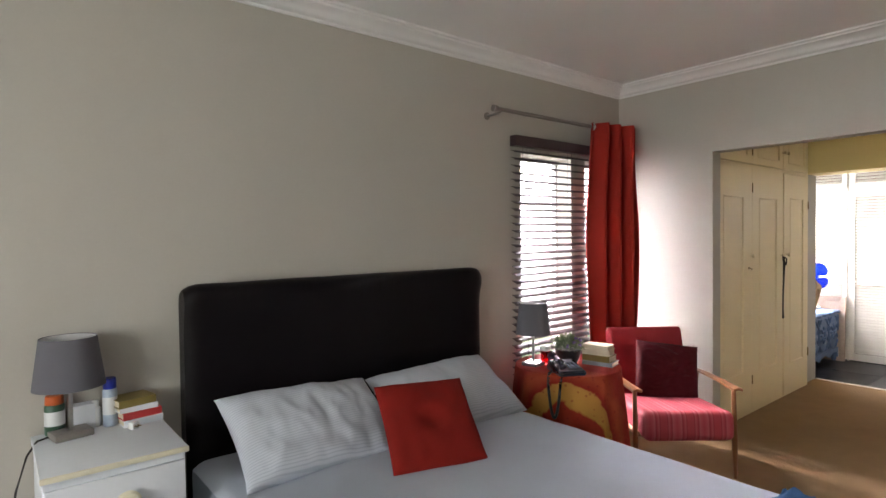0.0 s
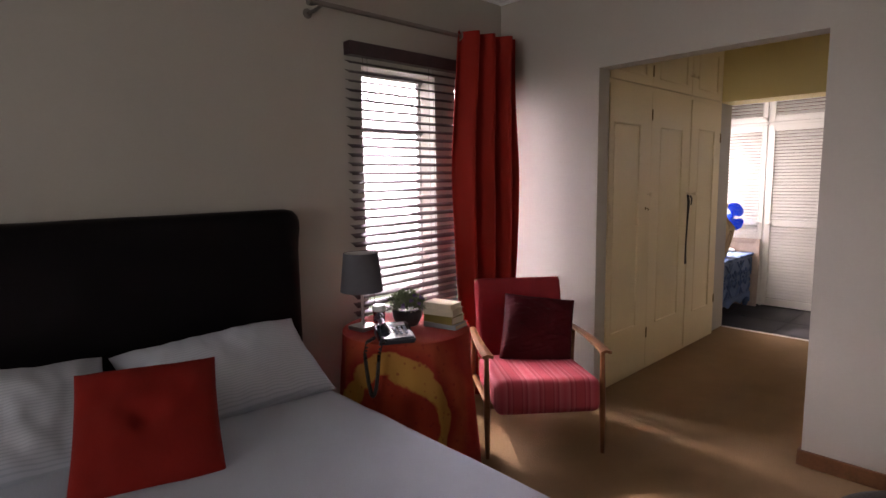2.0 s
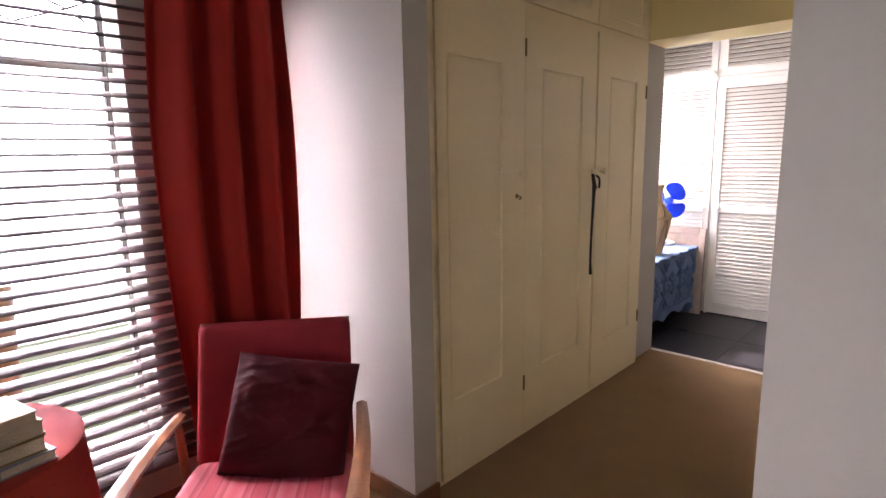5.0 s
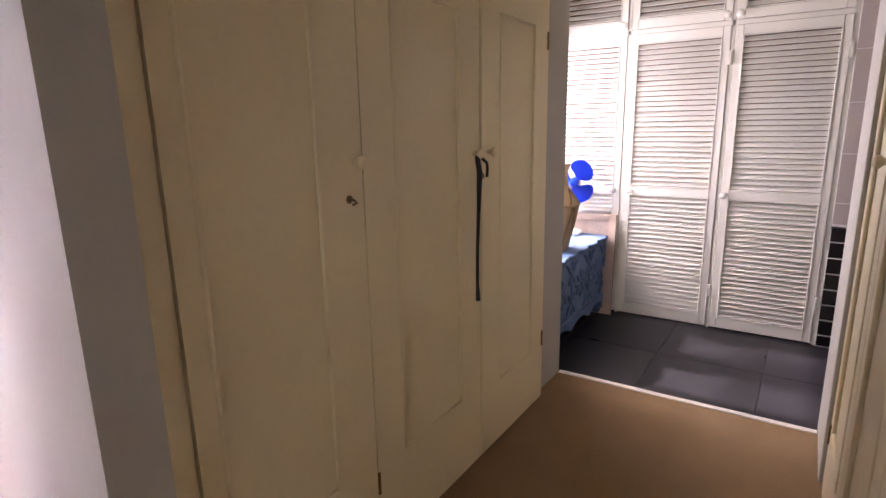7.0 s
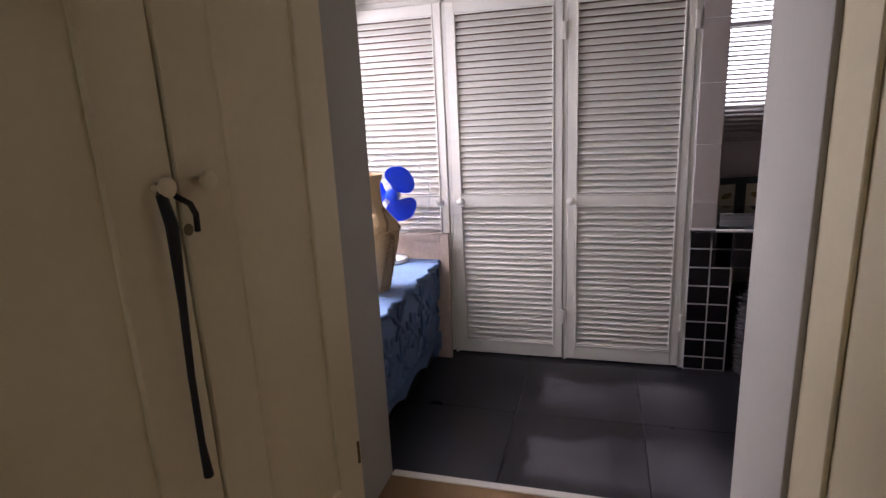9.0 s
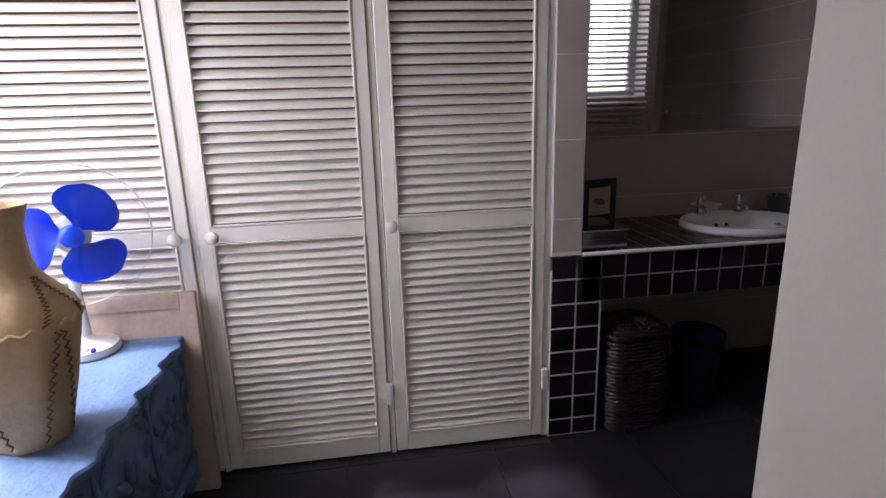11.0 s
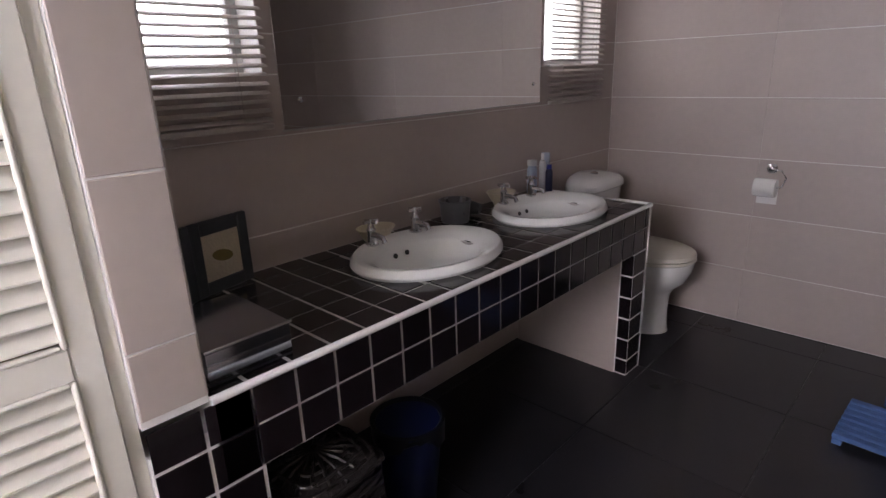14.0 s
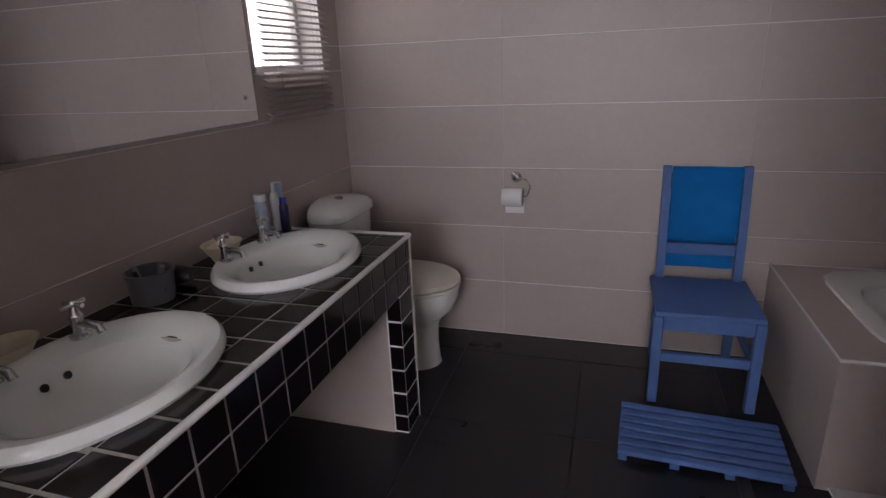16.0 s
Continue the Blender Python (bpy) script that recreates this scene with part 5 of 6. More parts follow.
def basket_ring(z, k, i, weave):
    pts = []
    for q in range(44):
        a = 2 * math.pi * q / 44
        c, s = math.cos(a), math.sin(a)
        d = (abs(c) ** 5 + abs(s) ** 5) ** (-0.2) * k * (1 + weave * math.sin(q * math.pi / 2 + i * math.pi))
        pts.append((0.135 * d * c, 0.145 * d * s, z + 0.0025 * math.sin(q * 1.7 + i)))
    return pts


part("body", loft([basket_ring(0.0, 0.90, 0, 0), basket_ring(0.20, 0.955, 0, 0), basket_ring(0.405, 0.93, 0, 0), basket_ring(0.42, 0.7, 0, 0)]), DARKWICKER, hamper)
for i in range(24):
    z = 0.010 + i * 0.0172
    part("strand", rod(basket_ring(z, 0.94 + 0.05 * math.sin(math.pi * i / 24), i, 0.022), 0.0078, 6, closed=True), DARKWICKER, hamper)
lid = part("lid", loft([basket_ring(0.424, 1.0, 0, 0), basket_ring(0.435, 1.02, 0, 0), basket_ring(0.452, 0.9, 0, 0), basket_ring(0.466, 0.55, 0, 0), basket_ring(0.47, 0.15, 0, 0)]), DARKWICKER, hamper)
for k, z in ((1.0, 0.440), (0.86, 0.456), (0.68, 0.464), (0.48, 0.469), (0.28, 0.472)):
    part("lid_strand", rod(basket_ring(z, k, 1, 0.03), 0.006, 6, closed=True), DARKWICKER, lid)
for k in range(18):
    a = 2 * math.pi * k / 18
    part("lid_rib", rod([(0.012 * math.cos(a), 0.012 * math.sin(a), 0.482), (0.07 * math.cos(a), 0.073 * math.sin(a), 0.473), (0.128 * math.cos(a), 0.136 * math.sin(a), 0.448)], 0.0055, 6), DARKWICKER, lid)
bin_ob = thing("waste_bin", (8.22, -0.32, 0), 0, "navy plastic waste bin under the vanity", "bin")
part("body", lathe([(0.075, 0), (0.08, 0.004), (0.110, 0.325), (0.115, 0.335), (0.108, 0.335), (0.078, 0.012), (0, 0.01)], 36), BINBLUE, bin_ob)
part("rim", lathe([(0.1085, 0.336), (0.118, 0.337), (0.1195, 0.342), (0.116, 0.347), (0.108, 0.346), (0.1065, 0.340)], 36), BINBLUE, bin_ob)
liner = lathe([(0.1175, 0.30), (0.1205, 0.350), (0.112, 0.353), (0.104, 0.345), (0.095, 0.20), (0.0, 0.17)], 44)
for v in liner.verts:
    if v.co.z < 0.32 and v.co.xy.length > 0.1:
        v.co.z += 0.03 * math.sin(3 * math.atan2(v.co.y, v.co.x)) + 0.012 * math.sin(11 * math.atan2(v.co.y, v.co.x))
part("liner", liner, BLACKPLASTIC, bin_ob, "black bag folded over the rim")

# toilet
wc = thing("toilet", (8.668, -2.13, 0), 0, "white close-coupled toilet with its lid down", "toilet")


def bowl_ring(cx, rx, ry, z, n=40):
    rx, ry, z = rx * 1.20, ry * 1.16, z * 1.08
    return [(cx + rx * math.cos(2 * math.pi * i / n) * (1 if math.cos(2 * math.pi * i / n) < 0 else 0.75), ry * math.sin(2 * math.pi * i / n), z) for i in range(n)]


part("pan", loft([bowl_ring(-0.40, 0.152, 0.108, 0.0), bowl_ring(-0.40, 0.147, 0.104, 0.015), bowl_ring(-0.40, 0.142, 0.100, 0.12), bowl_ring(-0.40, 0.146, 0.104, 0.20), bowl_ring(-0.395, 0.168, 0.125, 0.235), bowl_ring(-0.388, 0.215, 0.16, 0.275), bowl_ring(-0.385, 0.245, 0.18, 0.34), bowl_ring(-0.385, 0.25, 0.185, 0.385)]), PORCELAIN, wc)
part("seat", loft([bowl_ring(-0.385, 0.25, 0.185, 0.3865), bowl_ring(-0.385, 0.256, 0.19, 0.392), bowl_ring(-0.385, 0.254, 0.188, 0.403)]), SEATWHITE, wc, "off-white plastic seat")
part("lid", loft([bowl_ring(-0.385, 0.252, 0.187, 0.406), bowl_ring(-0.385, 0.256, 0.19, 0.412), bowl_ring(-0.385, 0.25, 0.185, 0.426), bowl_ring(-0.385, 0.20, 0.15, 0.436)]), SEATWHITE, wc, "off-white plastic lid, closed")


def cistern_ring(z, half, front, bow=0.02):
    n = 44
    pts = []
    for i in range(n):
        a = 2 * math.pi * i / n
        c, s = math.cos(a), math.sin(a)
        d = (abs(c) ** 4 + abs(s) ** 4) ** (-0.25)
        pts.append((-front / 2 - 0.004 + front / 2 * d * c, half * d * s * 0.96, z))
    return pts


part("cistern", loft([cistern_ring(0.36, 0.17, 0.165), cistern_ring(0.40, 0.185, 0.18), cistern_ring(0.60, 0.196, 0.190), cistern_ring(0.749, 0.204, 0.198)]), PORCELAIN, wc)
part("cistern_lid", loft([cistern_ring(0.752, 0.210, 0.205), cistern_ring(0.758, 0.216, 0.212), cistern_ring(0.785, 0.214, 0.210), cistern_ring(0.810, 0.192, 0.188), cistern_ring(0.825, 0.14, 0.15), cistern_ring(0.830, 0.06, 0.08)]), PORCELAIN, wc)
part("flush_button", lathe([(0.022, 0.826), (0.022, 0.834), (0.018, 0.837), (0, 0.837)], 20), CHROME, wc, "chrome flush button", m=pose(-0.10, 0, 0))

holder = thing("toilet_roll_holder", (7.77, -2.5015, 0.875), 0, "chrome ring holder with a toilet roll on the tiled wall", "toilet roll holder")
part("rosette", lathe([(0.026, 0), (0.026, 0.006), (0.014, 0.014), (0.012, 0.03), (0, 0.032)], 20), CHROME, holder, m=pose(0, 0, 0, -90))
part("ring", rod([(0.0, 0.03, 0.0), (-0.05, 0.032, -0.005), (-0.075, 0.036, -0.04), (-0.06, 0.045, -0.085), (-0.02, 0.05, -0.092), (0.07, 0.05, -0.092)], 0.004, 10), CHROME, holder)
part("roll", lathe([(0.02, -0.05), (0.045, -0.05), (0.047, -0.047), (0.047, 0.047), (0.045, 0.05), (0.02, 0.05), (0.02, -0.05)], 32), PORCELAIN, holder, "white paper roll", m=pose(0.01, 0.052, -0.092, 0, 90, 0))
part("loose_sheet", solid(-0.04, 0.055, 0.004, 0.0055, -0.185, -0.10), PORCELAIN, holder)

# blue chair with towel, duckboard, bath
bchair = thing("wooden_chair", (6.91, -2.02, 0), 0, "blue painted wooden chair with a plank seat", "chair")
part("seat", solid(-0.205, 0.205, -0.40, 0.022, 0.408, 0.432, bevel=0.008), BLUEPAINT, bchair)
for s in (-1, 1):
    part("front_leg", solid(s * 0.19 - 0.02, s * 0.19 + 0.02, -0.022, 0.018, 0.0, 0.4075, bevel=0.004, seg=1), BLUEPAINT, bchair)
    part("back_post", loft([[(s * 0.165 + dx, y + dy, z) for dx, dy in ((-0.018, -0.016), (0.018, -0.016), (0.018, 0.016), (-0.018, 0.016))] for y, z in ((-0.415, 0.0), (-0.388, 0.42), (-0.40, 0.62), (-0.445, 0.945))]), BLUEPAINT, bchair, smooth=False)
    part("side_stretcher", solid(s * 0.178 - 0.010, s * 0.178 + 0.010, -0.39, -0.022, 0.21, 0.245, bevel=0.003, seg=1), BLUEPAINT, bchair)
    part("side_rail", solid(s * 0.178 - 0.012, s * 0.178 + 0.012, -0.38, -0.022, 0.35, 0.407, bevel=0.003, seg=1), BLUEPAINT, bchair)
part("front_stretcher", solid(-0.17, 0.17, -0.012, 0.010, 0.20, 0.240, bevel=0.003, seg=1), BLUEPAINT, bchair)
part("front_rail", solid(-0.17, 0.17, -0.014, 0.010, 0.345, 0.407, bevel=0.003, seg=1), BLUEPAINT, bchair)
part("back_stretcher", solid(-0.15, 0.15, -0.415, -0.395, 0.25, 0.285, bevel=0.003, seg=1), BLUEPAINT, bchair)
part("top_rail", solid(-0.147, 0.147, -0.448, -0.428, 0.845, 0.915, bevel=0.004, seg=1), BLUEPAINT, bchair)
part("lower_rail", solid(-0.147, 0.147, -0.412, -0.39, 0.545, 0.60, bevel=0.004, seg=1), BLUEPAINT, bchair)


def towel_fold(u, v):
    x = -0.143 + 0.284 * u - 0.004 * v * (1 - u)
    w = v * 0.80
    if w < 0.29:
        y, z = -0.388 - 0.032 * w / 0.29, 0.64 + w
    elif w < 0.34:
        a = (w - 0.29) / 0.05 * math.pi
        y, z = -0.440 + 0.020 * math.cos(a), 0.93 + 0.014 * math.sin(a)
    else:
        y, z = -0.460 + 0.03 * (w - 0.34), 0.93 - (w - 0.34)
    return (x, y + 0.004 * math.sin(u * 9) + 0.003 * noise.noise(Vector((u * 5, v * 6, 0))), z)


lone("bath_towel", sheet(towel_fold, 24, 60, 0.008), TOWEL, "turquoise towel folded over the back of the blue chair", "towel", pose(6.91, -2.02, 0))
duck = thing("duckboard", (6.945, -1.735, 0), -3, "blue painted slatted wooden bath mat on the floor", "duckboard")
for i in range(7):
    part("slat", solid(-0.288, 0.288, -0.165 + i * 0.0485, -0.165 + i * 0.0485 + 0.036, 0.026, 0.046, bevel=0.004, seg=1), BLUEPAINT, duck)
for x in (-0.27, -0.09, 0.09, 0.27):
    part("batten", solid(x - 0.016, x + 0.016, -0.16, 0.158, 0.0, 0.0255, bevel=0.003, seg=1), BLUEPAINT, duck)

tub = thing("bathtub", (0, 0, 0), 0, "white built-in bath with a tiled surround", "bathtub")
bm = bmesh.new()
for p, q, r, s in cut_rects(4.802, 6.60, -2.496, -1.60, [(4.93, 6.40, -2.40, -1.72)]):
    box(bm, p, q, r, s, 0.0, 0.49)
part("surround", bm, WALLTILE, tub, "greige tiled surround", smooth=False)
bm = bmesh.new()
n = 48
rings = []
for k, (gx, gy, z) in enumerate(((0.775, 0.385, 0.489), (0.775, 0.385, 0.503), (0.74, 0.345, 0.508), (0.70, 0.30, 0.505), (0.67, 0.275, 0.46), (0.60, 0.225, 0.16), (0.52, 0.17, 0.10))):
    ring = []
    for i in range(n):
        a = 2 * math.pi * i / n
        p = 8 if k < 3 else 3.2
        c, s = math.cos(a), math.sin(a)
        d = (abs(c) ** p + abs(s) ** p) ** (-1 / p)
        ring.append((5.665 + gx * d * c, -2.06 + gy * d * s, z))
    rings.append(ring)
part("tub", loft(rings), PORCELAIN, tub, "white acrylic tub")
part("edge_trim", rod([(6.60, -2.49, 0.492), (6.60, -1.60, 0.492), (4.82, -1.60, 0.492)], 0.007, 8), PORCELAIN, tub, "white tile edge trim")
mat_bm = solid(-0.30, 0.30, -0.20, 0.20, 0.0, 0.014, bevel=0.006)
lone("bath_mat", mat_bm, SHADELINING, "white cotton bath mat on the dark tiles", "mat", pose(6.255, -1.415, 0.0, 0, 0, 1))

# blue chest with vase, fan and leaning panel
chest = thing("blanket_chest", (7.475, 2.11, 0), 0, "carved wooden chest in distressed pale blue paint with a wavy-edged top", "chest")


def wavy_top(z, grow):
    pts = []
    for i in range(57):
        u = i / 56
        pts.append((-0.555 - grow + (1.11 + 2 * grow) * u, -0.262 - grow + 0.011 * math.sin(u * 34) + 0.006 * math.sin(u * 75 + 1), z))
    pts += [(0.555 + grow, 0.25, z), (-0.555 - grow, 0.25, z)]
    return pts


part("top", loft([wavy_top(0.596, -0.004), wavy_top(0.602, 0.0), wavy_top(0.618, 0.0), wavy_top(0.624, -0.006)]), CHESTBLUE, chest, "wavy-edged lid")
part("body", solid(-0.53, 0.53, -0.232, 0.235, 0.13, 0.595, bevel=0.006), CHESTBLUE, chest)
low = []
for i in range(41):
    u = i / 40
    low.append((-0.54 + 1.08 * u, 0.075 + 0.05 * abs(math.sin(u * math.pi * 3)) - (0.05 if u < 0.06 or u > 0.94 else 0)))
bm = bmesh.new()
a = [bm.verts.new((x, -0.246, z)) for x, z in low] + [bm.verts.new((0.54, -0.246, 0.17)), bm.verts.new((-0.54, -0.246, 0.17))]
f = bm.faces.new(a)
r_ = bmesh.ops.extrude_face_region(bm, geom=[f])
bmesh.ops.translate(bm, verts=[v for v in r_["geom"] if isinstance(v, bmesh.types.BMVert)], vec=(0, 0.0135, 0))
bmesh.ops.recalc_face_normals(bm, faces=bm.faces)
part("scalloped_apron", bm, CHESTBLUE, chest, smooth=False)
for x in (-0.50, 0.50):
    for y in (-0.20, 0.20):
        part("foot", lathe([(0.025, 0.0), (0.035, 0.03), (0.03, 0.07), (0.045, 0.13)], 16), CHESTBLUE, chest, m=pose(x, y, 0))
bm = bmesh.new()
bmesh.ops.create_uvsphere(bm, u_segments=10, v_segments=6, radius=1.0)
CARVING = mesh_of("carved_leaf", bm, CHESTBLUE)


def carve(x, z, turn, long, proud, wide):
    ob = new("carved_leaf", CARVING)
    ob.parent = chest
    ob.matrix_basis = pose(x, -0.234, z, 0, turn, 0) @ Matrix.Diagonal((long, proud, wide, 1))


for k in range(3):
    cx = -0.345 + k * 0.345
    for q in range(8):
        an = q * math.pi / 4
        carve(cx + 0.06 * math.cos(an), 0.375 + 0.06 * math.sin(an), -math.degrees(an), 0.045, 0.018, 0.018)
    carve(cx, 0.375, 0, 0.022, 0.022, 0.022)
    for sx in (-1, 1):
        for sz in (-1, 1):
            carve(cx + sx * 0.125, 0.375 + sz * 0.14, sx * sz * 45, 0.055, 0.016, 0.016)
            carve(cx + sx * 0.09, 0.375 + sz * 0.175, sx * sz * 20, 0.04, 0.015, 0.012)
            carve(cx + sx * 0.135, 0.375 + sz * 0.06, -sx * sz * 60, 0.035, 0.014, 0.010)
for k in range(4):
    x = -0.517 + k * 0.345
    part("carved_stile", rod([(x, -0.235, 0.19), (x + 0.006, -0.238, 0.30), (x - 0.006, -0.238, 0.45), (x, -0.235, 0.57)], 0.009, 8), CHESTBLUE, chest)

vase = thing("woven_vase", (7.39, 2.03, 0.6245), 0, "large tan vase stitched from woven palm panels on the chest", "vase")
vprof = [(0.0, 0.0), (0.080, 0.0), (0.088, 0.012), (0.122, 0.14), (0.150, 0.26), (0.157, 0.31), (0.148, 0.345), (0.105, 0.395), (0.082, 0.425), (0.074, 0.455), (0.072, 0.53), (0.090, 0.585), (0.084, 0.585), (0.066, 0.53), (0.068, 0.455), (0.0, 0.44)]
vprof = [(a * 0.95, b) for a, b in vprof]
bm = lathe(vprof, 48)
for v in bm.verts:
    a = math.atan2(v.co.y, v.co.x)
    k = 1 + 0.022 * math.cos(a * 8) + 0.02 * noise.noise(Vector((v.co.x * 9, v.co.y * 9, v.co.z * 9)))
    v.co.x, v.co.y = v.co.x * k, v.co.y * k
part("body", bm, STRAW, vase)


def vase_r(z):
    for (r0, z0), (r1, z1) in zip(vprof[1:12], vprof[2:12]):
        if z0 <= z <= z1:
            return r0 + (r1 - r0) * (z - z0) / max(1e-6, z1 - z0)
    return 0.09


for k in range(8):
    for z0, z1, sh in ((0.02, 0.30, 0.0), (0.32, 0.42, 0.2)):
        pts = []
        for i in range(25):
            u = i / 24
            z = z0 + (z1 - z0) * u
            a = k * math.pi / 4 + sh + 0.05 * (1 if i % 2 else -1) + 0.35 * u * (1 if k % 2 else -1)
            r = vase_r(z) * 1.015 + 0.002
            pts.append((r * math.cos(a), r * math.sin(a), z))
        part("stitching", rod(pts, 0.0028, 5), STITCH, vase, "plaited seam")
part("plaited_rim", rod([(0.151 * math.cos(i * math.pi / 24), 0.151 * math.sin(i * math.pi / 24), 0.315 + 0.005 * (-1) ** i) for i in range(48)], 0.005, 6, closed=True), STRAW, vase)

fan_dir = Vector((-0.90, -0.42, 0.02)).normalized()
fan = thing("desk_fan", (7.918, 2.135, 0.6245), 0, "white desk fan with three blue blades and a clear wire guard", "fan")
part("base", lathe([(0.0, 0.0), (0.095, 0.0), (0.10, 0.008), (0.095, 0.026), (0.06, 0.038), (0.03, 0.05), (0.022, 0.06)], 40), PLASTIC, fan)
for i in range(4):
    part("switch", solid(-0.008, 0.008, -0.006, 0.006, 0, 0.012, bevel=0.002, seg=1), KEYGREY if i else CANBLUE, fan, m=pose(-0.07 + 0.004 * i, -0.05 + i * 0.02, 0.026, 0, -18, 0))
part("stand", rod([(0.0, 0.0, 0.05), (0.005, 0.003, 0.20), (0.02, 0.01, 0.33), (0.035, 0.018, 0.415)], [0.020, 0.016, 0.018, 0.026], 16), PLASTIC, fan)
fm = look((0, 0, 0.4155), Vector((0, 0, 0.4155)) - fan_dir)
head = Matrix.Translation((-0.073, -0.055, 0)) @ fm
part("motor", lathe([(0.0, -0.12), (0.04, -0.115), (0.055, -0.08), (0.055, -0.03), (0.035, -0.02), (0.0, -0.018)], 28), PLASTIC, fan, m=head)
blade_bm = bmesh.new()
nb, mb = 14, 8
grid = []
for i in range(nb + 1):
    u = i / nb
    row = []
    for j in range(mb + 1):
        v = j / mb - 0.5
        r = 0.028 + 0.142 * u
        half = 0.06 + 0.98 * math.sin(math.pi * min(1, 0.12 + 0.75 * u)) ** 0.9 * (1 if u < 0.82 else math.sqrt(max(0.02, 1 - ((u - 0.82) / 0.19) ** 2)))
        a = v * half * 1.75 + 0.25 * u
        row.append(blade_bm.verts.new((r * math.cos(a), r * math.sin(a), 0.022 * v * (1 - 0.3 * u) * 2)))
    grid.append(row)
for i in range(nb):
    for j in range(mb):
        blade_bm.faces.new((grid[i][j], grid[i + 1][j], grid[i + 1][j + 1], grid[i][j + 1]))
bmesh.ops.solidify(blade_bm, geom=blade_bm.faces[:], thickness=0.003)
bmesh.ops.recalc_face_normals(blade_bm, faces=blade_bm.faces)
blade = part("blade", blade_bm, FANBLUE, fan, "blue plastic blade", m=head @ pose(0, 0, 0.0, 0, 0, 46))
for a in (168, 290):
    b2 = new("blade", blade.data)
    b2.parent = fan
    b2.matrix_basis = head @ pose(0, 0, 0.0, 0, 0, a)
    tagged(b2, "blue plastic blade")
part("hub", lathe([(0.034, -0.018), (0.036, 0.0), (0.034, 0.018), (0.022, 0.028), (0.0, 0.030)], 28), FANBLUE, fan, "round blue hub", m=head)
part("guard_ring", rod([(0.222 * math.cos(i * math.pi / 32), 0.222 * math.sin(i * math.pi / 32), 0.0) for i in range(64)], 0.0026, 6, closed=True), PLASTIC, fan, "thin clear guard ring", m=head)
part("guard_disc", lathe([(0.0, 0.036), (0.221, 0.036), (0.221, 0.0375), (0.0, 0.0375)], 48), GLASS, fan, "clear plastic guard", m=head)
bpy.data.objects["guard_disc"].visible_shadow = False

panel_ob = thing("leaning_panel", (8.0, 2.10, 0), 0, "whitewashed framed wooden panel leaning on the louvred doors", "panel")
pm = pose(-0.035, 0, 0, 0, 2.6, 0)
part("board", solid(0.004, 0.014, -0.27, 0.27, 0.04, 0.74), PANELWOOD, panel_ob, m=pm)
bm = bmesh.new()
for a, b, c, d in ((-0.305, -0.25, 0.0, 0.785), (0.25, 0.305, 0.0, 0.785), (-0.25, 0.25, 0.0, 0.055), (-0.25, 0.25, 0.73, 0.785)):
    box(bm, -0.006, 0.024, a, b, c, d, bevel=0.006)
part("frame", bm, PANELWOOD, panel_ob, m=pm)

# ---- tiles ----
ROWS_Z = steps(0.0, 2.648, 0.003, 0.305)
tile_field(wall_far, "tile", "+y", -2.505, steps(4.802, 8.674, 7.836, 1.10), ROWS_Z, 0.003, WALLTILE, 0.004, [(4.80, 6.60, 0.0, 0.49)], 0.0008)
tile_field(wall_vanity, "tile", "-x", 8.675, [-2.496, 0.336], ROWS_Z, 0.003, WALLTILE, 0.004, [VWIN_A, VWIN_B])
tile_field(pier_ob, "tile", "-x", 8.05, [0.337, 0.4605], steps(0.82, 2.648, 0.955, 0.305), 0.003, WALLTILE, 0.004)
tile_field(pier_ob, "tile", "-y", 0.337, [8.05, 8.36, 8.666], steps(0.82, 2.648, 0.955, 0.305), 0.003, WALLTILE, 0.004)
tile_field(floor_bath, "floor_tile", "+z", -0.008, steps(6.837, 8.674, 7.405, 0.60), steps(-2.496, 2.498, 0.715, 0.60), 0.008, FLOORTILE, 0.004, [(8.062, 8.7, 0.462, 2.5)])
BY = steps(-1.676, 0.334, 0.042, 0.105)
tile_field(vanity.children[0], "tile", "+z", CT, steps(8.056, 8.666, 8.156, 0.105), BY, 0.0025, BLACKTILE, 0.0095, BHOLE, 0.0054)
tile_field(apron, "tile", "-x", 8.05, BY, [0.604, 0.7055, 0.799], 0.0025, BLACKTILE, 0.0056, (), 0.0075)
PZ = steps(0.002, 0.80, 0.7055, 0.1045)
tile_field(end_l, "tile", "-x", 8.05, [0.249, 0.354, 0.4605], PZ, 0.0025, BLACKTILE, 0.0075)
tile_field(end_l, "tile", "-y", 0.244, steps(8.052, 8.66, 8.052, 0.1035), PZ[:-2], 0.0025, BLACKTILE, 0.0075)
tile_field(end_r, "tile", "-x", 8.05, [-1.676, -1.556], PZ[:-2], 0.0025, BLACKTILE, 0.0075)
tile_field(end_r, "tile", "+y", -1.5555, [8.046, 8.108], PZ[:-2], 0.0025, BLACKTILE, 0.0075)
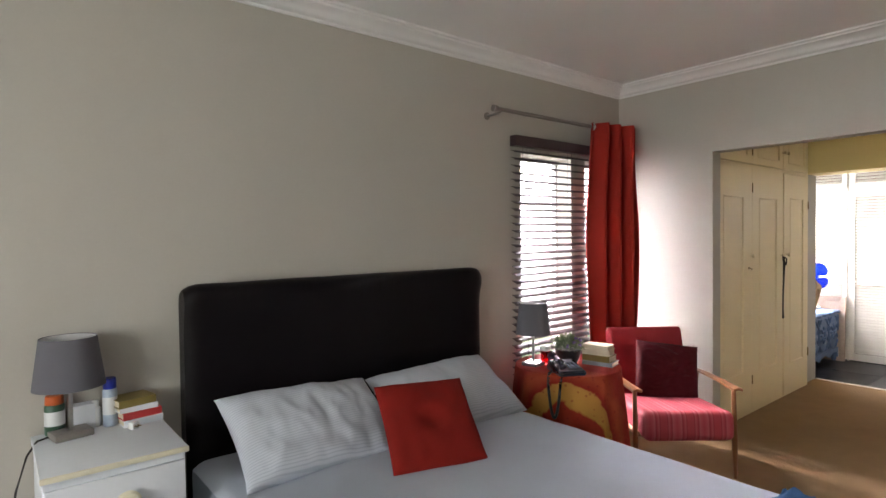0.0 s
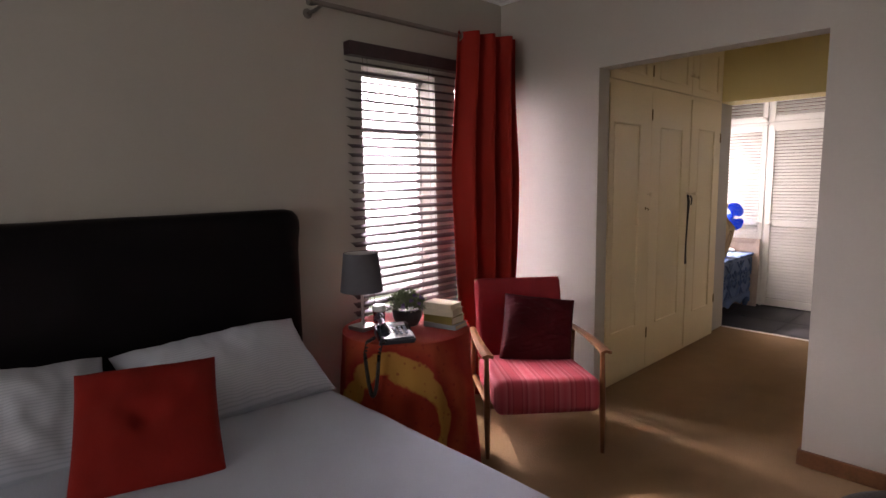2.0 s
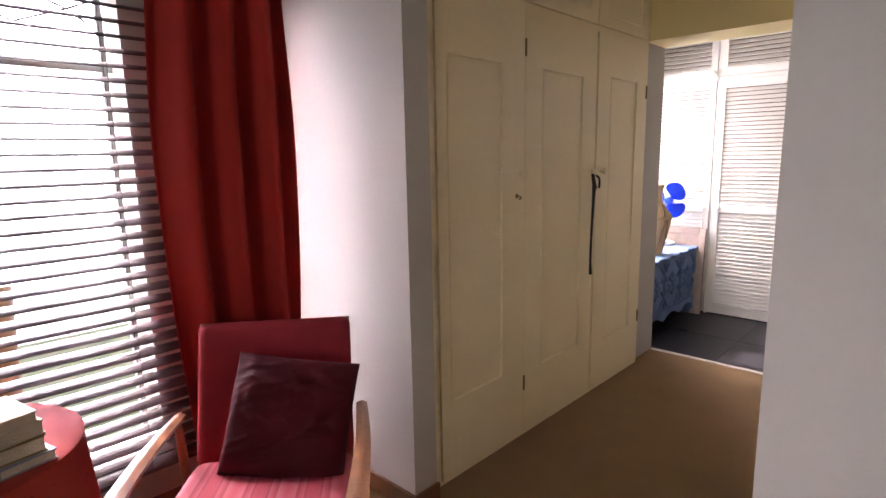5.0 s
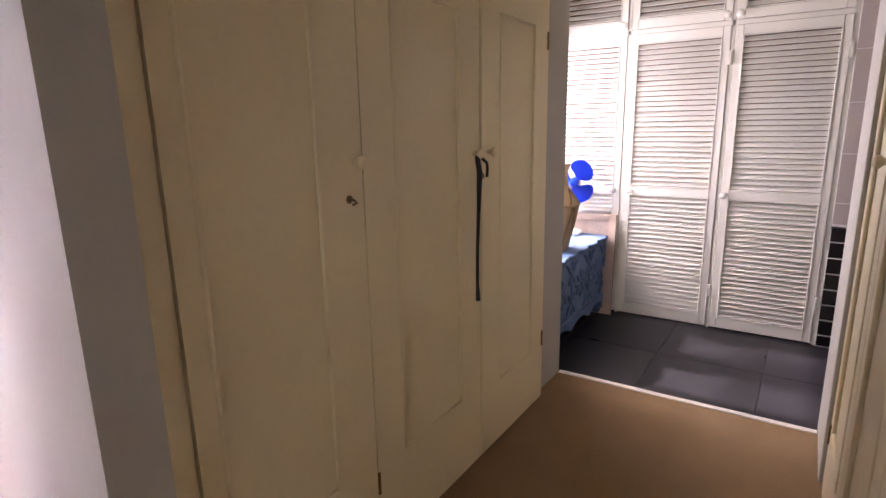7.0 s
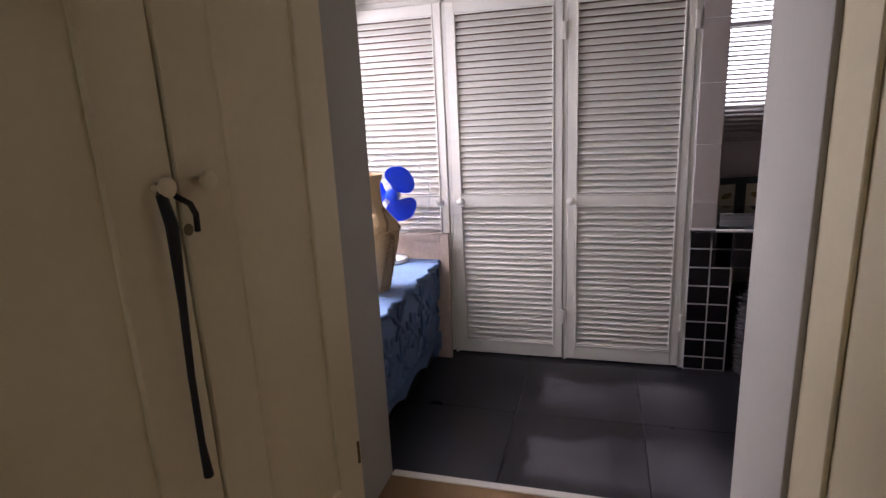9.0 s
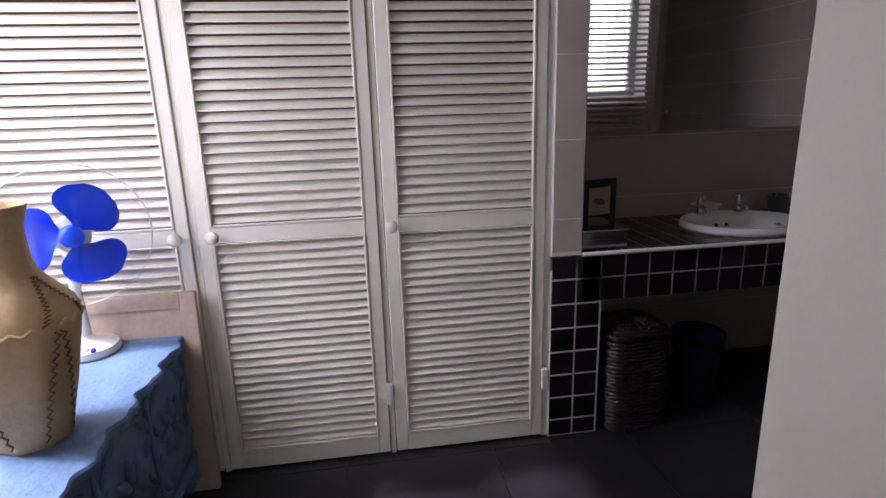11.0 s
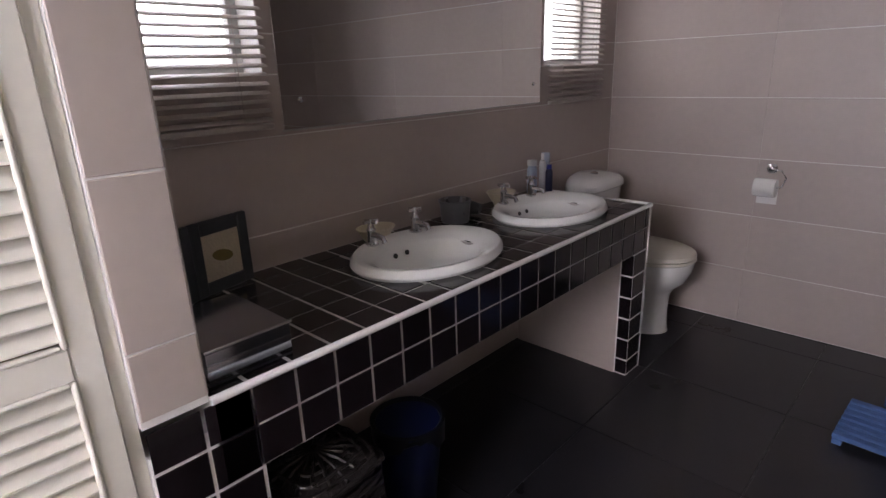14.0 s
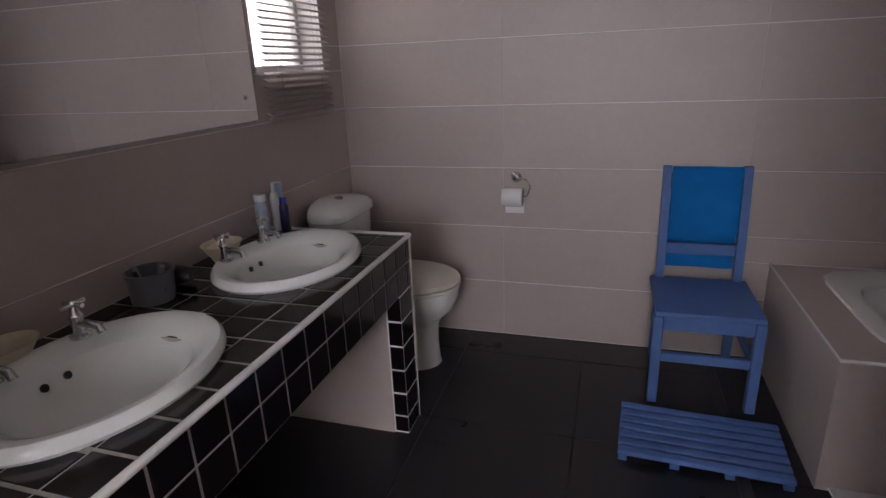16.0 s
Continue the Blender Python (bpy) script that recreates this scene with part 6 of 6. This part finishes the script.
tile_field(end_r, "tile", "-y", -1.678, steps(8.052, 8.66, 8.052, 0.1035), PZ, 0.0025, BLACKTILE, 0.0075)
tile_field(floor_bath_west, "floor_tile", "+z", -0.008, steps(4.802, 6.7995, 6.205, 0.60), steps(-2.496, -0.252, 0.115, 0.60), 0.008, FLOORTILE, 0.004, [(4.8, 6.60, -2.5, -1.60)])

# ---- garden outside the north windows ----


def garden_tree(at, seed, clumps):
    tree = thing("garden_tree", at, 0, "leafy garden tree added to shade and dapple the sun at the windows", "tree", "garden trees")
    part("trunk", rod([(0, 0, 0), (0.1, 0.05, 1.6), (-0.1, 0.0, 3.2), (0.1, -0.1, 6.4)], [0.16, 0.13, 0.10, 0.04], 14), SKIRT, tree)
    random.seed(seed)
    for k in range(5):
        a = k * 1.26
        part("limb", rod([(0, 0, 2.0 + 0.6 * k), (0.7 * math.cos(a), 0.5 * math.sin(a), 2.7 + 0.6 * k), (1.5 * math.cos(a), 0.9 * math.sin(a), 3.3 + 0.6 * k)], [0.06, 0.045, 0.015], 8), SKIRT, tree)
    crown = bmesh.new()
    for k in range(clumps):
        c = Vector((random.gauss(0, 1.1), random.gauss(0, 0.6), random.uniform(2.3, 7.4)))
        for i in range(34):
            p = c + Vector((random.gauss(0, 0.26), random.gauss(0, 0.26), random.gauss(0, 0.22)))
            d = Vector((random.uniform(-1, 1), random.uniform(-1, 1), random.uniform(-1, 0.4))).normalized()
            e = d.cross(Vector((random.uniform(-1, 1), random.uniform(-1, 1), random.uniform(-1, 1)))).normalized()
            ln = random.uniform(0.06, 0.11)
            crown.faces.new([crown.verts.new(q) for q in (p, p + d * ln * 0.5 + e * ln * 0.25, p + d * ln, p + d * ln * 0.5 - e * ln * 0.25)])
    tagged(part("crown", crown, FOLIAGE, tree, smooth=False), kind="stuff")


# Added trees: one blocks sun at the bedroom window, one dapples the bathroom's.
garden_tree((3.3, 5.2, -0.9), 11, 330)
garden_tree((7.5, 5.4, -0.9), 12, 150)
structure("ground", solid(-90, 90, -90, 90, -1.0, -0.9), FOLIAGE, "garden lawn outside", "ground")
